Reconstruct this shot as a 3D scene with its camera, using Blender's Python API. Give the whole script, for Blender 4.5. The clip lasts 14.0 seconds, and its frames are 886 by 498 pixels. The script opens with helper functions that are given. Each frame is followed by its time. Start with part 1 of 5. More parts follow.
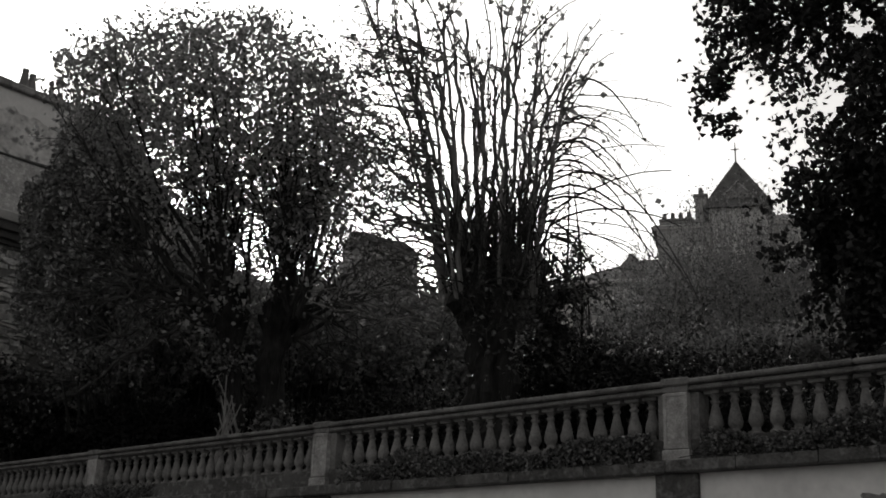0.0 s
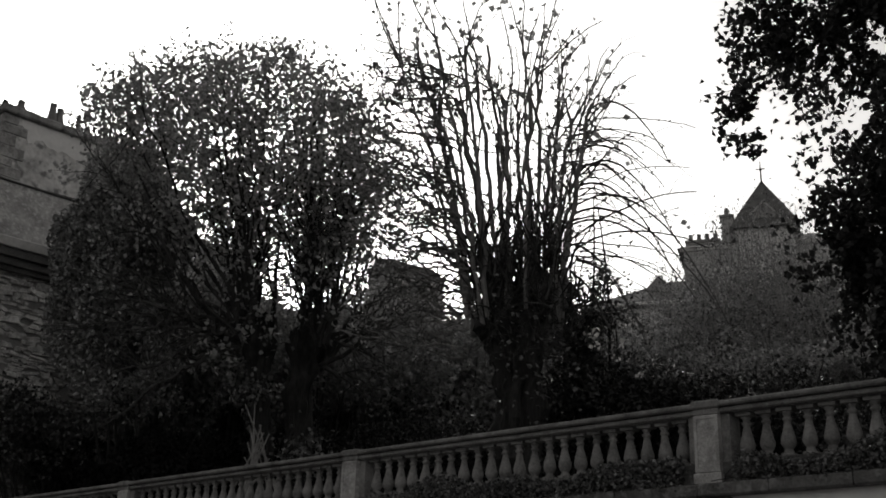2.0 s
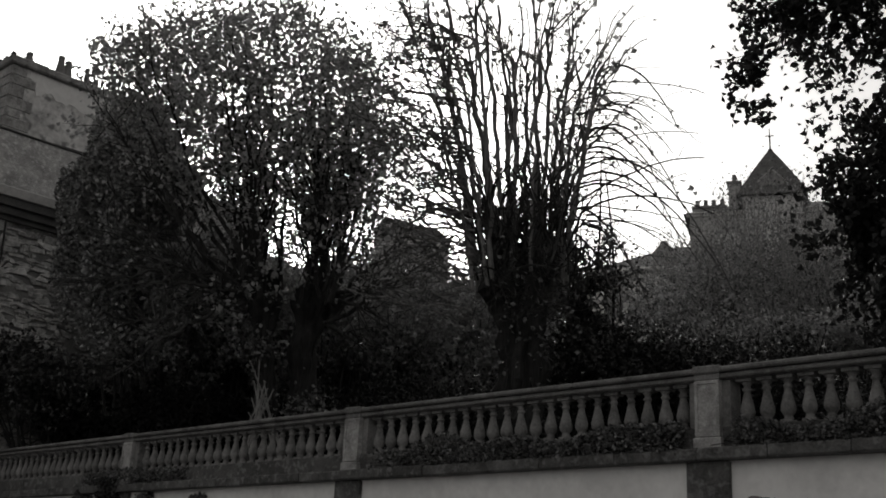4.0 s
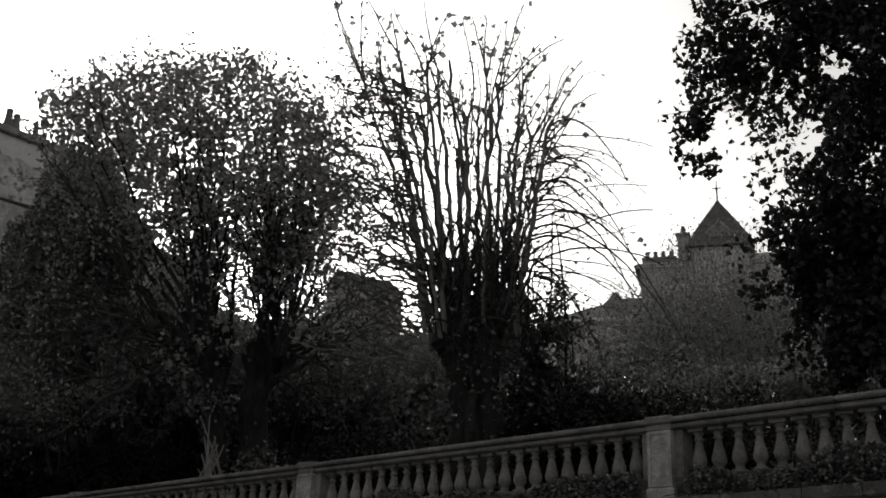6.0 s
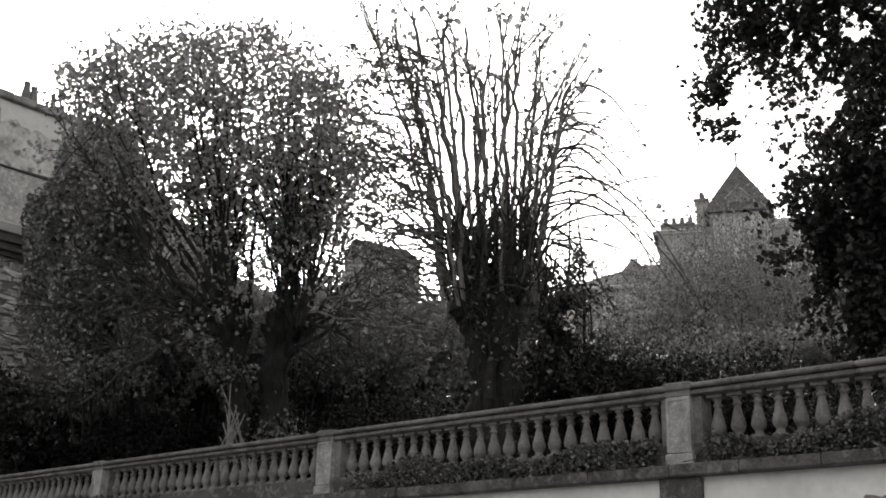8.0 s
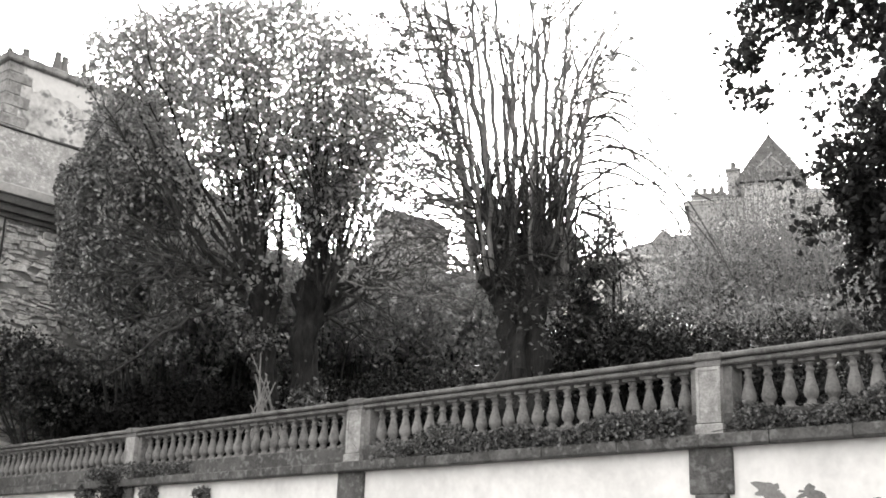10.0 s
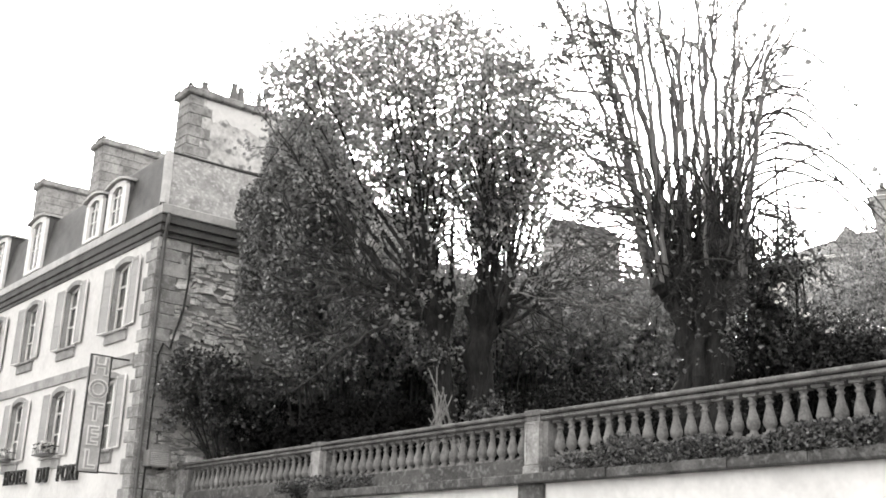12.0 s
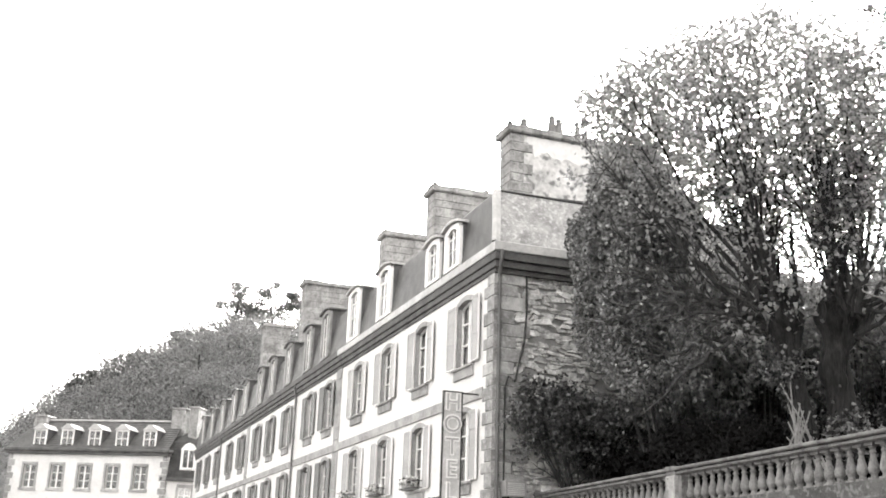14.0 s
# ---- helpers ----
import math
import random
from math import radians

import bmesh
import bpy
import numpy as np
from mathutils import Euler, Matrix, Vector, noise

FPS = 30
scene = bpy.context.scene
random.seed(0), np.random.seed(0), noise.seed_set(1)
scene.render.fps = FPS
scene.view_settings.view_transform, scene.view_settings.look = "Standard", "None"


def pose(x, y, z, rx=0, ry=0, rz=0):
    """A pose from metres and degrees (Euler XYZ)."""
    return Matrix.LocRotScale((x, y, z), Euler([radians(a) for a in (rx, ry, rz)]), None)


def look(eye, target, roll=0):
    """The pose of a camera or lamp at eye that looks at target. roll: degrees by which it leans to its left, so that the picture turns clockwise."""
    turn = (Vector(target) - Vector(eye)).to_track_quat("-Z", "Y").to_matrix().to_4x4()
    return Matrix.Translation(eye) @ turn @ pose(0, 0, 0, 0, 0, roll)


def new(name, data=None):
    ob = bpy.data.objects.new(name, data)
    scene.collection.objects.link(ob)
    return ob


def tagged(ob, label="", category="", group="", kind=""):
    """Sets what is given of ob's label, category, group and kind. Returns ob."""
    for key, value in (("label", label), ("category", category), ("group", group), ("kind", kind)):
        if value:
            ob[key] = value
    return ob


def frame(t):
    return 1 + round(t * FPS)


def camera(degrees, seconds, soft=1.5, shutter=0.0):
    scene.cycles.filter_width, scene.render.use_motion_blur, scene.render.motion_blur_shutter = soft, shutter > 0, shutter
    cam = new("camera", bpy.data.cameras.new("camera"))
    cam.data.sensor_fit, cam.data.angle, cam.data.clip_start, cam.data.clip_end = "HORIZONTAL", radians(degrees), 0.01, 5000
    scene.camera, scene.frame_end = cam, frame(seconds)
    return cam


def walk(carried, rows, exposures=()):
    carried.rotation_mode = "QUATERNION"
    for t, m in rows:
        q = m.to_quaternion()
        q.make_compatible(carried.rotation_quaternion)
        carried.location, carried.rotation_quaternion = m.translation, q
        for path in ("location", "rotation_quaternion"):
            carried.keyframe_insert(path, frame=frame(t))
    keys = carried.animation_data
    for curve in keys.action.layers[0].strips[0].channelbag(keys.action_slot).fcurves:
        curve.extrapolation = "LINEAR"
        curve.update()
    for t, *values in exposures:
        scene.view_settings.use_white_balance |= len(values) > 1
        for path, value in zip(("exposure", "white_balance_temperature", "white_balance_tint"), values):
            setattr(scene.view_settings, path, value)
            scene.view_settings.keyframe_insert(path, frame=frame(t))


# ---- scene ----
cam = camera(45.35, 14.0, soft=1.8)
PATH = [
    (0.0, (-0.006, 0.037, 1.620), (-6.2357, 7.2735, 4.5906), 2.13),
    (0.5, (-0.006, 0.037, 1.620), (-6.2889, 7.2471, 4.5422), 1.95),
    (1.0, (-0.006, 0.037, 1.620), (-6.3349, 7.1986, 4.5622), 1.99),
    (1.5, (-0.006, 0.037, 1.620), (-6.3714, 7.1541, 4.5913), 2.05),
    (2.0, (-0.006, 0.037, 1.620), (-6.3732, 7.0559, 4.8129), 1.56),
    (2.5, (-0.006, 0.037, 1.620), (-6.4402, 7.0939, 4.5869), 1.99),
    (5.0, (0.034, -0.016, 1.602), (-6.4411, 7.0599, 4.4314), 2.85),
    (5.5, (0.034, -0.016, 1.602), (-6.3137, 7.0959, 4.6233), 2.21),
    (6.0, (0.034, -0.016, 1.602), (-6.0126, 7.2222, 4.9257), 1.72),
    (6.5, (0.034, -0.016, 1.602), (-6.0001, 7.1238, 5.1535), 1.72),
    (7.0, (0.034, -0.016, 1.602), (-6.0795, 7.1710, 4.9144), 1.77),
    (7.5, (0.034, -0.016, 1.602), (-6.1512, 7.1871, 4.7421), 1.63),
    (10.0, (0.018, 0.000, 1.594), (-6.4639, 7.0966, 4.3552), 2.01),
    (10.5, (0.004, 0.008, 1.597), (-6.6620, 6.9279, 4.3681), 2.20),
    (11.0, (-0.001, 0.002, 1.600), (-6.8972, 6.6814, 4.3974), 2.42),
    (11.5, (-0.006, 0.001, 1.600), (-7.1637, 6.3978, 4.4015), 2.55),
    (12.0, (-0.011, -0.005, 1.600), (-7.5676, 5.9146, 4.4030), 2.35),
    (12.5, (-0.019, -0.014, 1.600), (-7.8845, 5.4593, 4.4596), 2.21),
    (13.0, (-0.031, -0.021, 1.598), (-8.3727, 4.6579, 4.5176), 2.25),
    (13.5, (-0.040, -0.024, 1.596), (-8.6706, 4.0758, 4.5463), 2.07),
    (14.0, (-0.046, -0.027, 1.595), (-9.0548, 3.1810, 4.5190), 1.93),
]
EXPOSURES = [(t, stops, 6720, 10) for t, stops in ((0.0, -0.65), (6.6, -0.65), (7.2, -0.25), (7.7, 0.35), (9.6, 2.0), (10.0, 2.05), (11.0, 2.05), (12.0, 2.15), (14.0, 2.45))]
walk(cam, [(t, look(eye, target, roll)) for t, eye, target, roll in PATH], EXPOSURES)

# ---- sky and sun: bright thin overcast, low sun behind the trees, black-and-white film ----
SUN_AZ, SUN_EL = radians(53.5), radians(20.7)
world = bpy.data.worlds.new("world")
scene.world = world
world.use_nodes = True
wn, wl = world.node_tree.nodes, world.node_tree.links
sky = wn.new("ShaderNodeTexSky")
sky.sky_type, sky.sun_disc = "NISHITA", False
sky.sun_elevation, sky.sun_rotation = SUN_EL, -SUN_AZ
sky.air_density, sky.dust_density = 1.0, 5.0
grey = wn.new("ShaderNodeRGBToBW")
lift = wn.new("ShaderNodeMath")
lift.operation, lift.inputs[1].default_value = "ADD", 2.0
wl.new(sky.outputs[0], grey.inputs[0])
wl.new(grey.outputs[0], lift.inputs[0])
wl.new(lift.outputs[0], wn["Background"].inputs[0])
wn["Background"].inputs[1].default_value = 0.15

sun_dir = Vector((-math.sin(SUN_AZ) * math.cos(SUN_EL), math.cos(SUN_AZ) * math.cos(SUN_EL), math.sin(SUN_EL)))
sun = new("sun", bpy.data.lights.new("sun", "SUN"))
sun.data.energy, sun.data.angle = 1.2, radians(10)
sun.matrix_world = look(sun_dir * 100, (0, 0, 0))


# ---- materials ----
def surface(name, dark, light, size=1.0, rough=0.8, bump=0.3, fine=12.0, spots=0.0, vary=0.0, warm=0.015, streak=False, metal=0.0):
    """Grey stone, plaster, paint or bark: two scales of grain between two values, relief, optional spots of lichen or dirt."""
    m = bpy.data.materials.new(name)
    m.use_nodes = True
    n, l = m.node_tree.nodes, m.node_tree.links
    b = n["Principled BSDF"]
    co = n.new("ShaderNodeTexCoord")
    mp = n.new("ShaderNodeMapping")
    mp.inputs["Scale"].default_value = (1, 1, 0.16) if streak else (1, 1, 1)
    geo = n.new("ShaderNodeNewGeometry")
    l.new(geo.outputs["Position"], mp.inputs[0])
    big, small = n.new("ShaderNodeTexNoise"), n.new("ShaderNodeTexNoise")
    big.inputs["Scale"].default_value, big.inputs["Detail"].default_value = 1.3 / size, 5
    small.inputs["Scale"].default_value, small.inputs["Detail"].default_value = fine / size, 6
    l.new(mp.outputs[0], big.inputs["Vector"])
    l.new(mp.outputs[0], small.inputs["Vector"])
    mix = n.new("ShaderNodeMath")
    mix.operation = "MULTIPLY_ADD"
    mix.inputs[1].default_value = 0.6
    l.new(big.outputs["Fac"], mix.inputs[0])
    half = n.new("ShaderNodeMath")
    half.operation, half.inputs[1].default_value = "MULTIPLY", 0.4
    l.new(small.outputs["Fac"], half.inputs[0])
    l.new(half.outputs[0], mix.inputs[2])
    ramp = n.new("ShaderNodeValToRGB")
    e = ramp.color_ramp.elements
    e[0].position, e[1].position = 0.36, 0.62
    e[0].color, e[1].color = (dark * (1 + warm), dark, dark * (1 - warm), 1), (light * (1 + warm), light, light * (1 - warm), 1)
    l.new(mix.outputs[0], ramp.inputs[0])
    col = ramp.outputs[0]
    if vary:
        info = n.new("ShaderNodeObjectInfo")
        isl = n.new("ShaderNodeNewGeometry")
        add = n.new("ShaderNodeMath")
        add.operation = "ADD"
        l.new(info.outputs["Random"], add.inputs[0])
        l.new(isl.outputs["Random Per Island"], add.inputs[1])
        mr = n.new("ShaderNodeMapRange")
        mr.inputs[1].default_value, mr.inputs[2].default_value = 0, 2
        mr.inputs[3].default_value, mr.inputs[4].default_value = 1 - vary, 1 + vary
        l.new(add.outputs[0], mr.inputs[0])
        hsv = n.new("ShaderNodeHueSaturation")
        l.new(mr.outputs[0], hsv.inputs["Value"])
        l.new(col, hsv.inputs["Color"])
        col = hsv.outputs[0]
    if spots:
        sp = n.new("ShaderNodeTexNoise")
        sp.inputs["Scale"].default_value, sp.inputs["Detail"].default_value = 4.5 / size, 8
        l.new(mp.outputs[0], sp.inputs["Vector"])
        sr = n.new("ShaderNodeValToRGB")
        sr.color_ramp.elements[0].position, sr.color_ramp.elements[1].position = 0.53, 0.66
        l.new(sp.outputs["Fac"], sr.inputs[0])
        mx = n.new("ShaderNodeMixRGB")
        v = min(0.85, light * 1.7) if spots > 0 else dark * 0.45
        mx.inputs[2].default_value = (v, v, v, 1)
        k = n.new("ShaderNodeMath")
        k.operation, k.inputs[1].default_value = "MULTIPLY", abs(spots)
        l.new(sr.outputs[0], k.inputs[0])
        l.new(k.outputs[0], mx.inputs[0])
        l.new(col, mx.inputs[1])
        col = mx.outputs[0]
    l.new(col, b.inputs["Base Color"])
    b.inputs["Roughness"].default_value, b.inputs["Metallic"].default_value = rough, metal
    b.inputs["Specular IOR Level"].default_value = 0.3
    bp = n.new("ShaderNodeBump")
    bp.inputs["Strength"].default_value, bp.inputs["Distance"].default_value = bump, 0.03 * size
    l.new(small.outputs["Fac"], bp.inputs["Height"])
    l.new(bp.outputs[0], b.inputs["Normal"])
    return m


def leaf_material(name, dark, light, through_light=0.35, gloss=0.5, shine=0.5):
    m = bpy.data.materials.new(name)
    m.use_nodes = True
    n, l = m.node_tree.nodes, m.node_tree.links
    b, out = n["Principled BSDF"], n["Material Output"]
    geo = n.new("ShaderNodeNewGeometry")
    ramp = n.new("ShaderNodeValToRGB")
    ramp.color_ramp.elements[0].color, ramp.color_ramp.elements[1].color = (dark, dark, dark, 1), (light, light, light, 1)
    l.new(geo.outputs["Random Per Island"], ramp.inputs[0])
    l.new(ramp.outputs[0], b.inputs["Base Color"])
    b.inputs["Roughness"].default_value, b.inputs["Specular IOR Level"].default_value = gloss, shine
    tr = n.new("ShaderNodeBsdfTranslucent")
    l.new(ramp.outputs[0], tr.inputs[0])
    mix = n.new("ShaderNodeMixShader")
    mix.inputs[0].default_value = through_light
    l.new(b.outputs[0], mix.inputs[1])
    l.new(tr.outputs[0], mix.inputs[2])
    l.new(mix.outputs[0], out.inputs[0])
    return m


def glass_material():
    m = bpy.data.materials.new("window_glass")
    m.use_nodes = True
    b = m.node_tree.nodes["Principled BSDF"]
    b.inputs["Base Color"].default_value = (0.9, 0.9, 0.9, 1)
    b.inputs["Roughness"].default_value = 0.03
    b.inputs["Transmission Weight"].default_value = 1.0
    b.inputs["IOR"].default_value = 1.5
    return m


PLASTER = surface("white_plaster", 0.60, 0.74, 2.2, 0.9, 0.12, 16, spots=-0.12)
PLASTER_OLD = surface("stained_plaster", 0.3, 0.62, 1.0, 0.9, 0.4, 7, spots=-0.85)
WALL_WHITE = surface("whitewashed_wall", 0.68, 0.84, 1.6, 0.9, 0.15, 14, spots=-0.10)
GRANITE = surface("granite", 0.20, 0.36, 0.7, 0.85, 0.6, 18, spots=0.2, vary=0.28)
GRANITE_DARK = surface("weathered_granite", 0.04, 0.115, 0.45, 0.9, 0.9, 14, spots=0.75, vary=0.25)
BALUSTER = surface("baluster_stone", 0.11, 0.25, 0.4, 0.85, 0.5, 14, spots=-0.4, vary=0.2)
RAIL = surface("rail_stone", 0.065, 0.19, 0.35, 0.9, 0.6, 14, spots=0.3, vary=0.2)
PIER = surface("pier_stone", 0.17, 0.4, 0.35, 0.9, 0.9, 16, spots=0.3)
QUOIN = surface("corner_granite", 0.15, 0.37, 0.5, 0.9, 0.8, 14, spots=0.35, vary=0.45)
RUBBLE = surface("rubble_stone", 0.2, 0.58, 0.35, 0.9, 1.0, 10, spots=0.35, vary=0.7)
MORTAR = surface("mortar", 0.15, 0.27, 0.5, 0.95, 0.8, 14)
CHIMNEY = surface("chimney_stone", 0.17, 0.38, 0.6, 0.9, 0.7, 12, spots=-0.5, vary=0.25)
SLATE = surface("slate", 0.055, 0.11, 0.6, 0.55, 0.35, 16, vary=0.3)
SLATE_MOSS = surface("mossy_slate", 0.2, 0.42, 0.45, 0.8, 0.6, 12, spots=0.5, vary=0.3)
SLATE_DARK = surface("dark_slate", 0.03, 0.06, 0.6, 0.6, 0.3, 16)
GREY_CASE = surface("grey_painted_case", 0.20, 0.30, 0.4, 0.5, 0.1, 12)
ZINC = surface("zinc_sheet", 0.34, 0.52, 0.8, 0.6, 0.15, 9, spots=-0.25)
CORNICE = surface("cornice_stone", 0.07, 0.14, 0.8, 0.9, 0.4, 14)
SHUTTER = surface("grey_shutter_paint", 0.30, 0.40, 0.9, 0.6, 0.08, 14, vary=0.1)
SHUTTER_DARK = surface("dark_shutter_paint", 0.14, 0.20, 0.9, 0.6, 0.08, 14, vary=0.1)
WHITE_WOOD = surface("white_painted_wood", 0.66, 0.80, 0.9, 0.5, 0.06, 14)
IRON = surface("black_iron", 0.02, 0.04, 0.5, 0.5, 0.2, 20, metal=0.3)
PIPE = surface("grey_pipe", 0.09, 0.15, 0.5, 0.5, 0.1, 20)
# lightened rubble: glare and haze over tower and villa put into its colour
HAZE_RUBBLE = surface("haze_paled_stone", 0.24, 0.55, 0.35, 0.9, 1.0, 10, spots=0.3, vary=0.6)
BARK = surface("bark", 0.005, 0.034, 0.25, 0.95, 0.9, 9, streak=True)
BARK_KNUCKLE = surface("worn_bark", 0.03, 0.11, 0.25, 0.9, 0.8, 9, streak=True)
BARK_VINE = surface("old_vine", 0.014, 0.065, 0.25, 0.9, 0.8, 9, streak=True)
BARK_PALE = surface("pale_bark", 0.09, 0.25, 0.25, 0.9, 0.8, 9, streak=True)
STICK = surface("dry_stick", 0.12, 0.3, 0.3, 0.9, 0.4, 12)
SOIL = surface("soil", 0.01, 0.025, 0.8, 0.95, 0.8, 10)
ASPHALT = surface("asphalt", 0.04, 0.06, 1.0, 0.9, 0.4, 60)
CLAY = surface("clay_pot", 0.12, 0.20, 0.4, 0.85, 0.3, 14)
SIGN_FACE = surface("sign_face", 0.38, 0.52, 0.6, 0.5, 0.05, 10, spots=0.3)
GLASS = glass_material()
LEAF_LIME = leaf_material("autumn_leaf", 0.15, 0.46, 0.5, 0.35)
LEAF_DARK = leaf_material("dark_evergreen_leaf", 0.08, 0.3, 0.12, 0.35)
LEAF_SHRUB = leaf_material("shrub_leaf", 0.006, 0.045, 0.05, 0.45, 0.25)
LEAF_LAUREL = leaf_material("laurel_leaf", 0.006, 0.085, 0.05, 0.28, 0.6)
LEAF_SHADE_HEDGE = leaf_material("shade_hedge_leaf", 0.003, 0.012, 0.02, 0.7, 0.1)
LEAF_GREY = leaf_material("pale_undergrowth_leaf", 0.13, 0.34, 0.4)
LEAF_GREY_DIM = leaf_material("dimmed_undergrowth_leaf", 0.03, 0.32, 0.25, 0.6, 0.2)
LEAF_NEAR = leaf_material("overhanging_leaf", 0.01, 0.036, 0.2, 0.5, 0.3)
# haze over the far hill is put into this pale leaf colour
LEAF_FAR = leaf_material("haze_paled_leaf", 0.2, 0.26, 0.3)
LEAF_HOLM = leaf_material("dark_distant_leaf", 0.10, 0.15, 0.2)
LEAF_PINE = leaf_material("pine_needle_tuft", 0.10, 0.18, 0.15)
LEAF_IVY = leaf_material("ivy_leaf", 0.008, 0.17, 0.05, 0.3)


# ---- geometry helpers ----
class Geo:
    """Collects vertices and faces of one mesh."""

    def __init__(self):
        self.v, self.f = [], []

    def add(self, verts, faces):
        k = len(self.v)
        self.v += [tuple(p) for p in verts]
        self.f += [tuple(i + k for i in f) for f in faces]
        return self

    def box(self, x0, y0, z0, x1, y1, z1, b=0.0, skew=0.0):
        """A box; b chamfers its upright and lying edges a little, skew lifts z along x."""
        if b <= 0:
            vs = [(x, y, z + skew * (x - x0)) for z in (z0, z1) for x, y in ((x0, y0), (x1, y0), (x1, y1), (x0, y1))]
            return self.add(vs, [(3, 2, 1, 0), (4, 5, 6, 7), (0, 1, 5, 4), (1, 2, 6, 5), (2, 3, 7, 6), (3, 0, 4, 7)])
        rings = []
        for z, d in ((z0, b), (z0 + b, 0), (z1 - b, 0), (z1, b)):
            a0, a1, c0, c1 = x0 + d, x1 - d, y0 + d, y1 - d
            rings += [(x, y, z + skew * (x - x0)) for x, y in ((a0, c0), (a1, c0), (a1, c1), (a0, c1))]
        fs = [(3, 2, 1, 0), (12, 13, 14, 15)]
        for r in range(3):
            fs += [(4 * r + i, 4 * r + (i + 1) % 4, 4 * r + 4 + (i + 1) % 4, 4 * r + 4 + i) for i in range(4)]
        return self.add(rings, fs)

    def lathe(self, profile, n=14, cx=0.0, cy=0.0, cz=0.0):
        vs = [(cx + r * math.cos(2 * math.pi * i / n), cy + r * math.sin(2 * math.pi * i / n), cz + z) for r, z in profile for i in range(n)]
        m = len(profile)
        fs = [(j * n + i, j * n + (i + 1) % n, (j + 1) * n + (i + 1) % n, (j + 1) * n + i) for j in range(m - 1) for i in range(n)]
        fs += [tuple(range(n))[::-1], tuple((m - 1) * n + i for i in range(n))]
        return self.add(vs, fs)

    def prism(self, outline, d, at, axis="y"):
        """An outline of (a, z) extruded by d; axis y: a is x, else a is y."""
        n = len(outline)
        vs = [((a, at + e, z) if axis == "y" else (at + e, a, z)) for e in (0, d) for a, z in outline]
        fs = [tuple(range(n))[::-1], tuple(range(n, 2 * n))] + [(i, (i + 1) % n, n + (i + 1) % n, n + i) for i in range(n)]
        return self.add(vs, fs)

    def tube(self, pts, r, n=7):
        v, f = tubes([(np.array(pts, float), np.full(len(pts), r) if np.isscalar(r) else np.array(r, float))], n)
        return self.add(v.tolist(), f.tolist())

    def mesh(self, name):
        me = bpy.data.meshes.new(name)
        me.from_pydata(self.v, [], self.f)
        return me


def tubes(polys, n=6):
    """Tapered tubes along polylines (points, radii)."""
    V, F, k = [], [], 0
    ang = np.arange(n) * 2 * np.pi / n
    for p, r in polys:
        t = np.gradient(p, axis=0)
        t /= np.linalg.norm(t, axis=1, keepdims=True) + 1e-9
        ref = np.array([0.31, 0.95, 0.02]) if abs(t[:, 2]).mean() > 0.5 else np.array([0.05, 0.1, 1.0])
        a = np.cross(t, ref)
        a /= np.linalg.norm(a, axis=1, keepdims=True) + 1e-9
        b = np.cross(t, a)
        ring = p[:, None] + r[:, None, None] * (np.cos(ang)[None, :, None] * a[:, None] + np.sin(ang)[None, :, None] * b[:, None])
        m = len(p)
        V.append(ring.reshape(-1, 3))
        j, i = np.meshgrid(np.arange(m - 1), np.arange(n), indexing="ij")
        i2 = (i + 1) % n
        F.append(np.stack([j * n + i, j * n + i2, (j + 1) * n + i2, (j + 1) * n + i], -1).reshape(-1, 4) + k)
        k += m * n
    return np.concatenate(V), np.concatenate(F)


def leaves(rng, centres, size, flat=0.0, slim=0.75, jitter=0.35):
    """Folded leaves, one small bent rhombus each, turned at random; flat pulls them towards the level."""
    n = len(centres)
    d = rng.normal(size=(n, 3))
    d[:, 2] *= 1 - flat
    d /= np.linalg.norm(d, axis=1, keepdims=True)
    u = rng.normal(size=(n, 3))
    w = np.cross(d, u)
    w /= np.linalg.norm(w, axis=1, keepdims=True) + 1e-9
    nn = np.cross(d, w)
    s = size * (1 + jitter * rng.uniform(-1, 1, (n, 1)))
    fold = 0.18 * s * rng.uniform(0.2, 1.2, (n, 1))
    base, tip = centres - d * s * 0.5, centres + d * s * 0.5 - nn * fold
    mid = centres - d * s * 0.08
    le, ri = mid + w * s * slim * 0.5 + nn * fold, mid - w * s * slim * 0.5 + nn * fold
    v = np.stack([base, le, tip, ri], 1).reshape(-1, 3)
    k = np.arange(n)[:, None] * 4
    f = np.concatenate([k + [[0, 1, 2]], k + [[0, 2, 3]]], 0)
    return v, f


def mesh_of(name, v, f):
    me = bpy.data.meshes.new(name)
    me.from_pydata(np.asarray(v).tolist(), [], np.asarray(f).tolist())
    return me


def origin(ob):
    p = Vector((0, 0, 0))
    while ob:
        p += ob.location
        ob = ob.parent
    return p


def thing(name, at, label, category, group="", kind=""):
    ob = new(name)
    ob.location = at
    ob.empty_display_size = 0.2
    return tagged(ob, label, category, group, kind)


def part(name, geo, material, parent=None, label="", smooth=False):
    """One mesh object in world places, hung under parent (an unturned thing or part)."""
    me = geo.mesh(name) if isinstance(geo, Geo) else mesh_of(name, *geo)
    if parent:
        me.transform(Matrix.Translation(-origin(parent)))
    me.materials.append(material)
    if smooth:
        me.shade_smooth()
    ob = new(name, me)
    ob.parent = parent
    if label:
        ob["label"] = label
    return ob


def piece(name, me, parent, at, turn=0.0, scale=(1, 1, 1)):
    """A piece that shares its mesh with its like."""
    ob = new(name, me)
    ob.parent = parent
    ob.location = Vector(at) - origin(parent)
    ob.rotation_euler = (0, 0, turn)
    ob.scale = scale
    return ob


def shaped(geo, name, material, smooth=False):
    me = geo.mesh(name)
    me.materials.append(material)
    if smooth:
        me.shade_smooth()
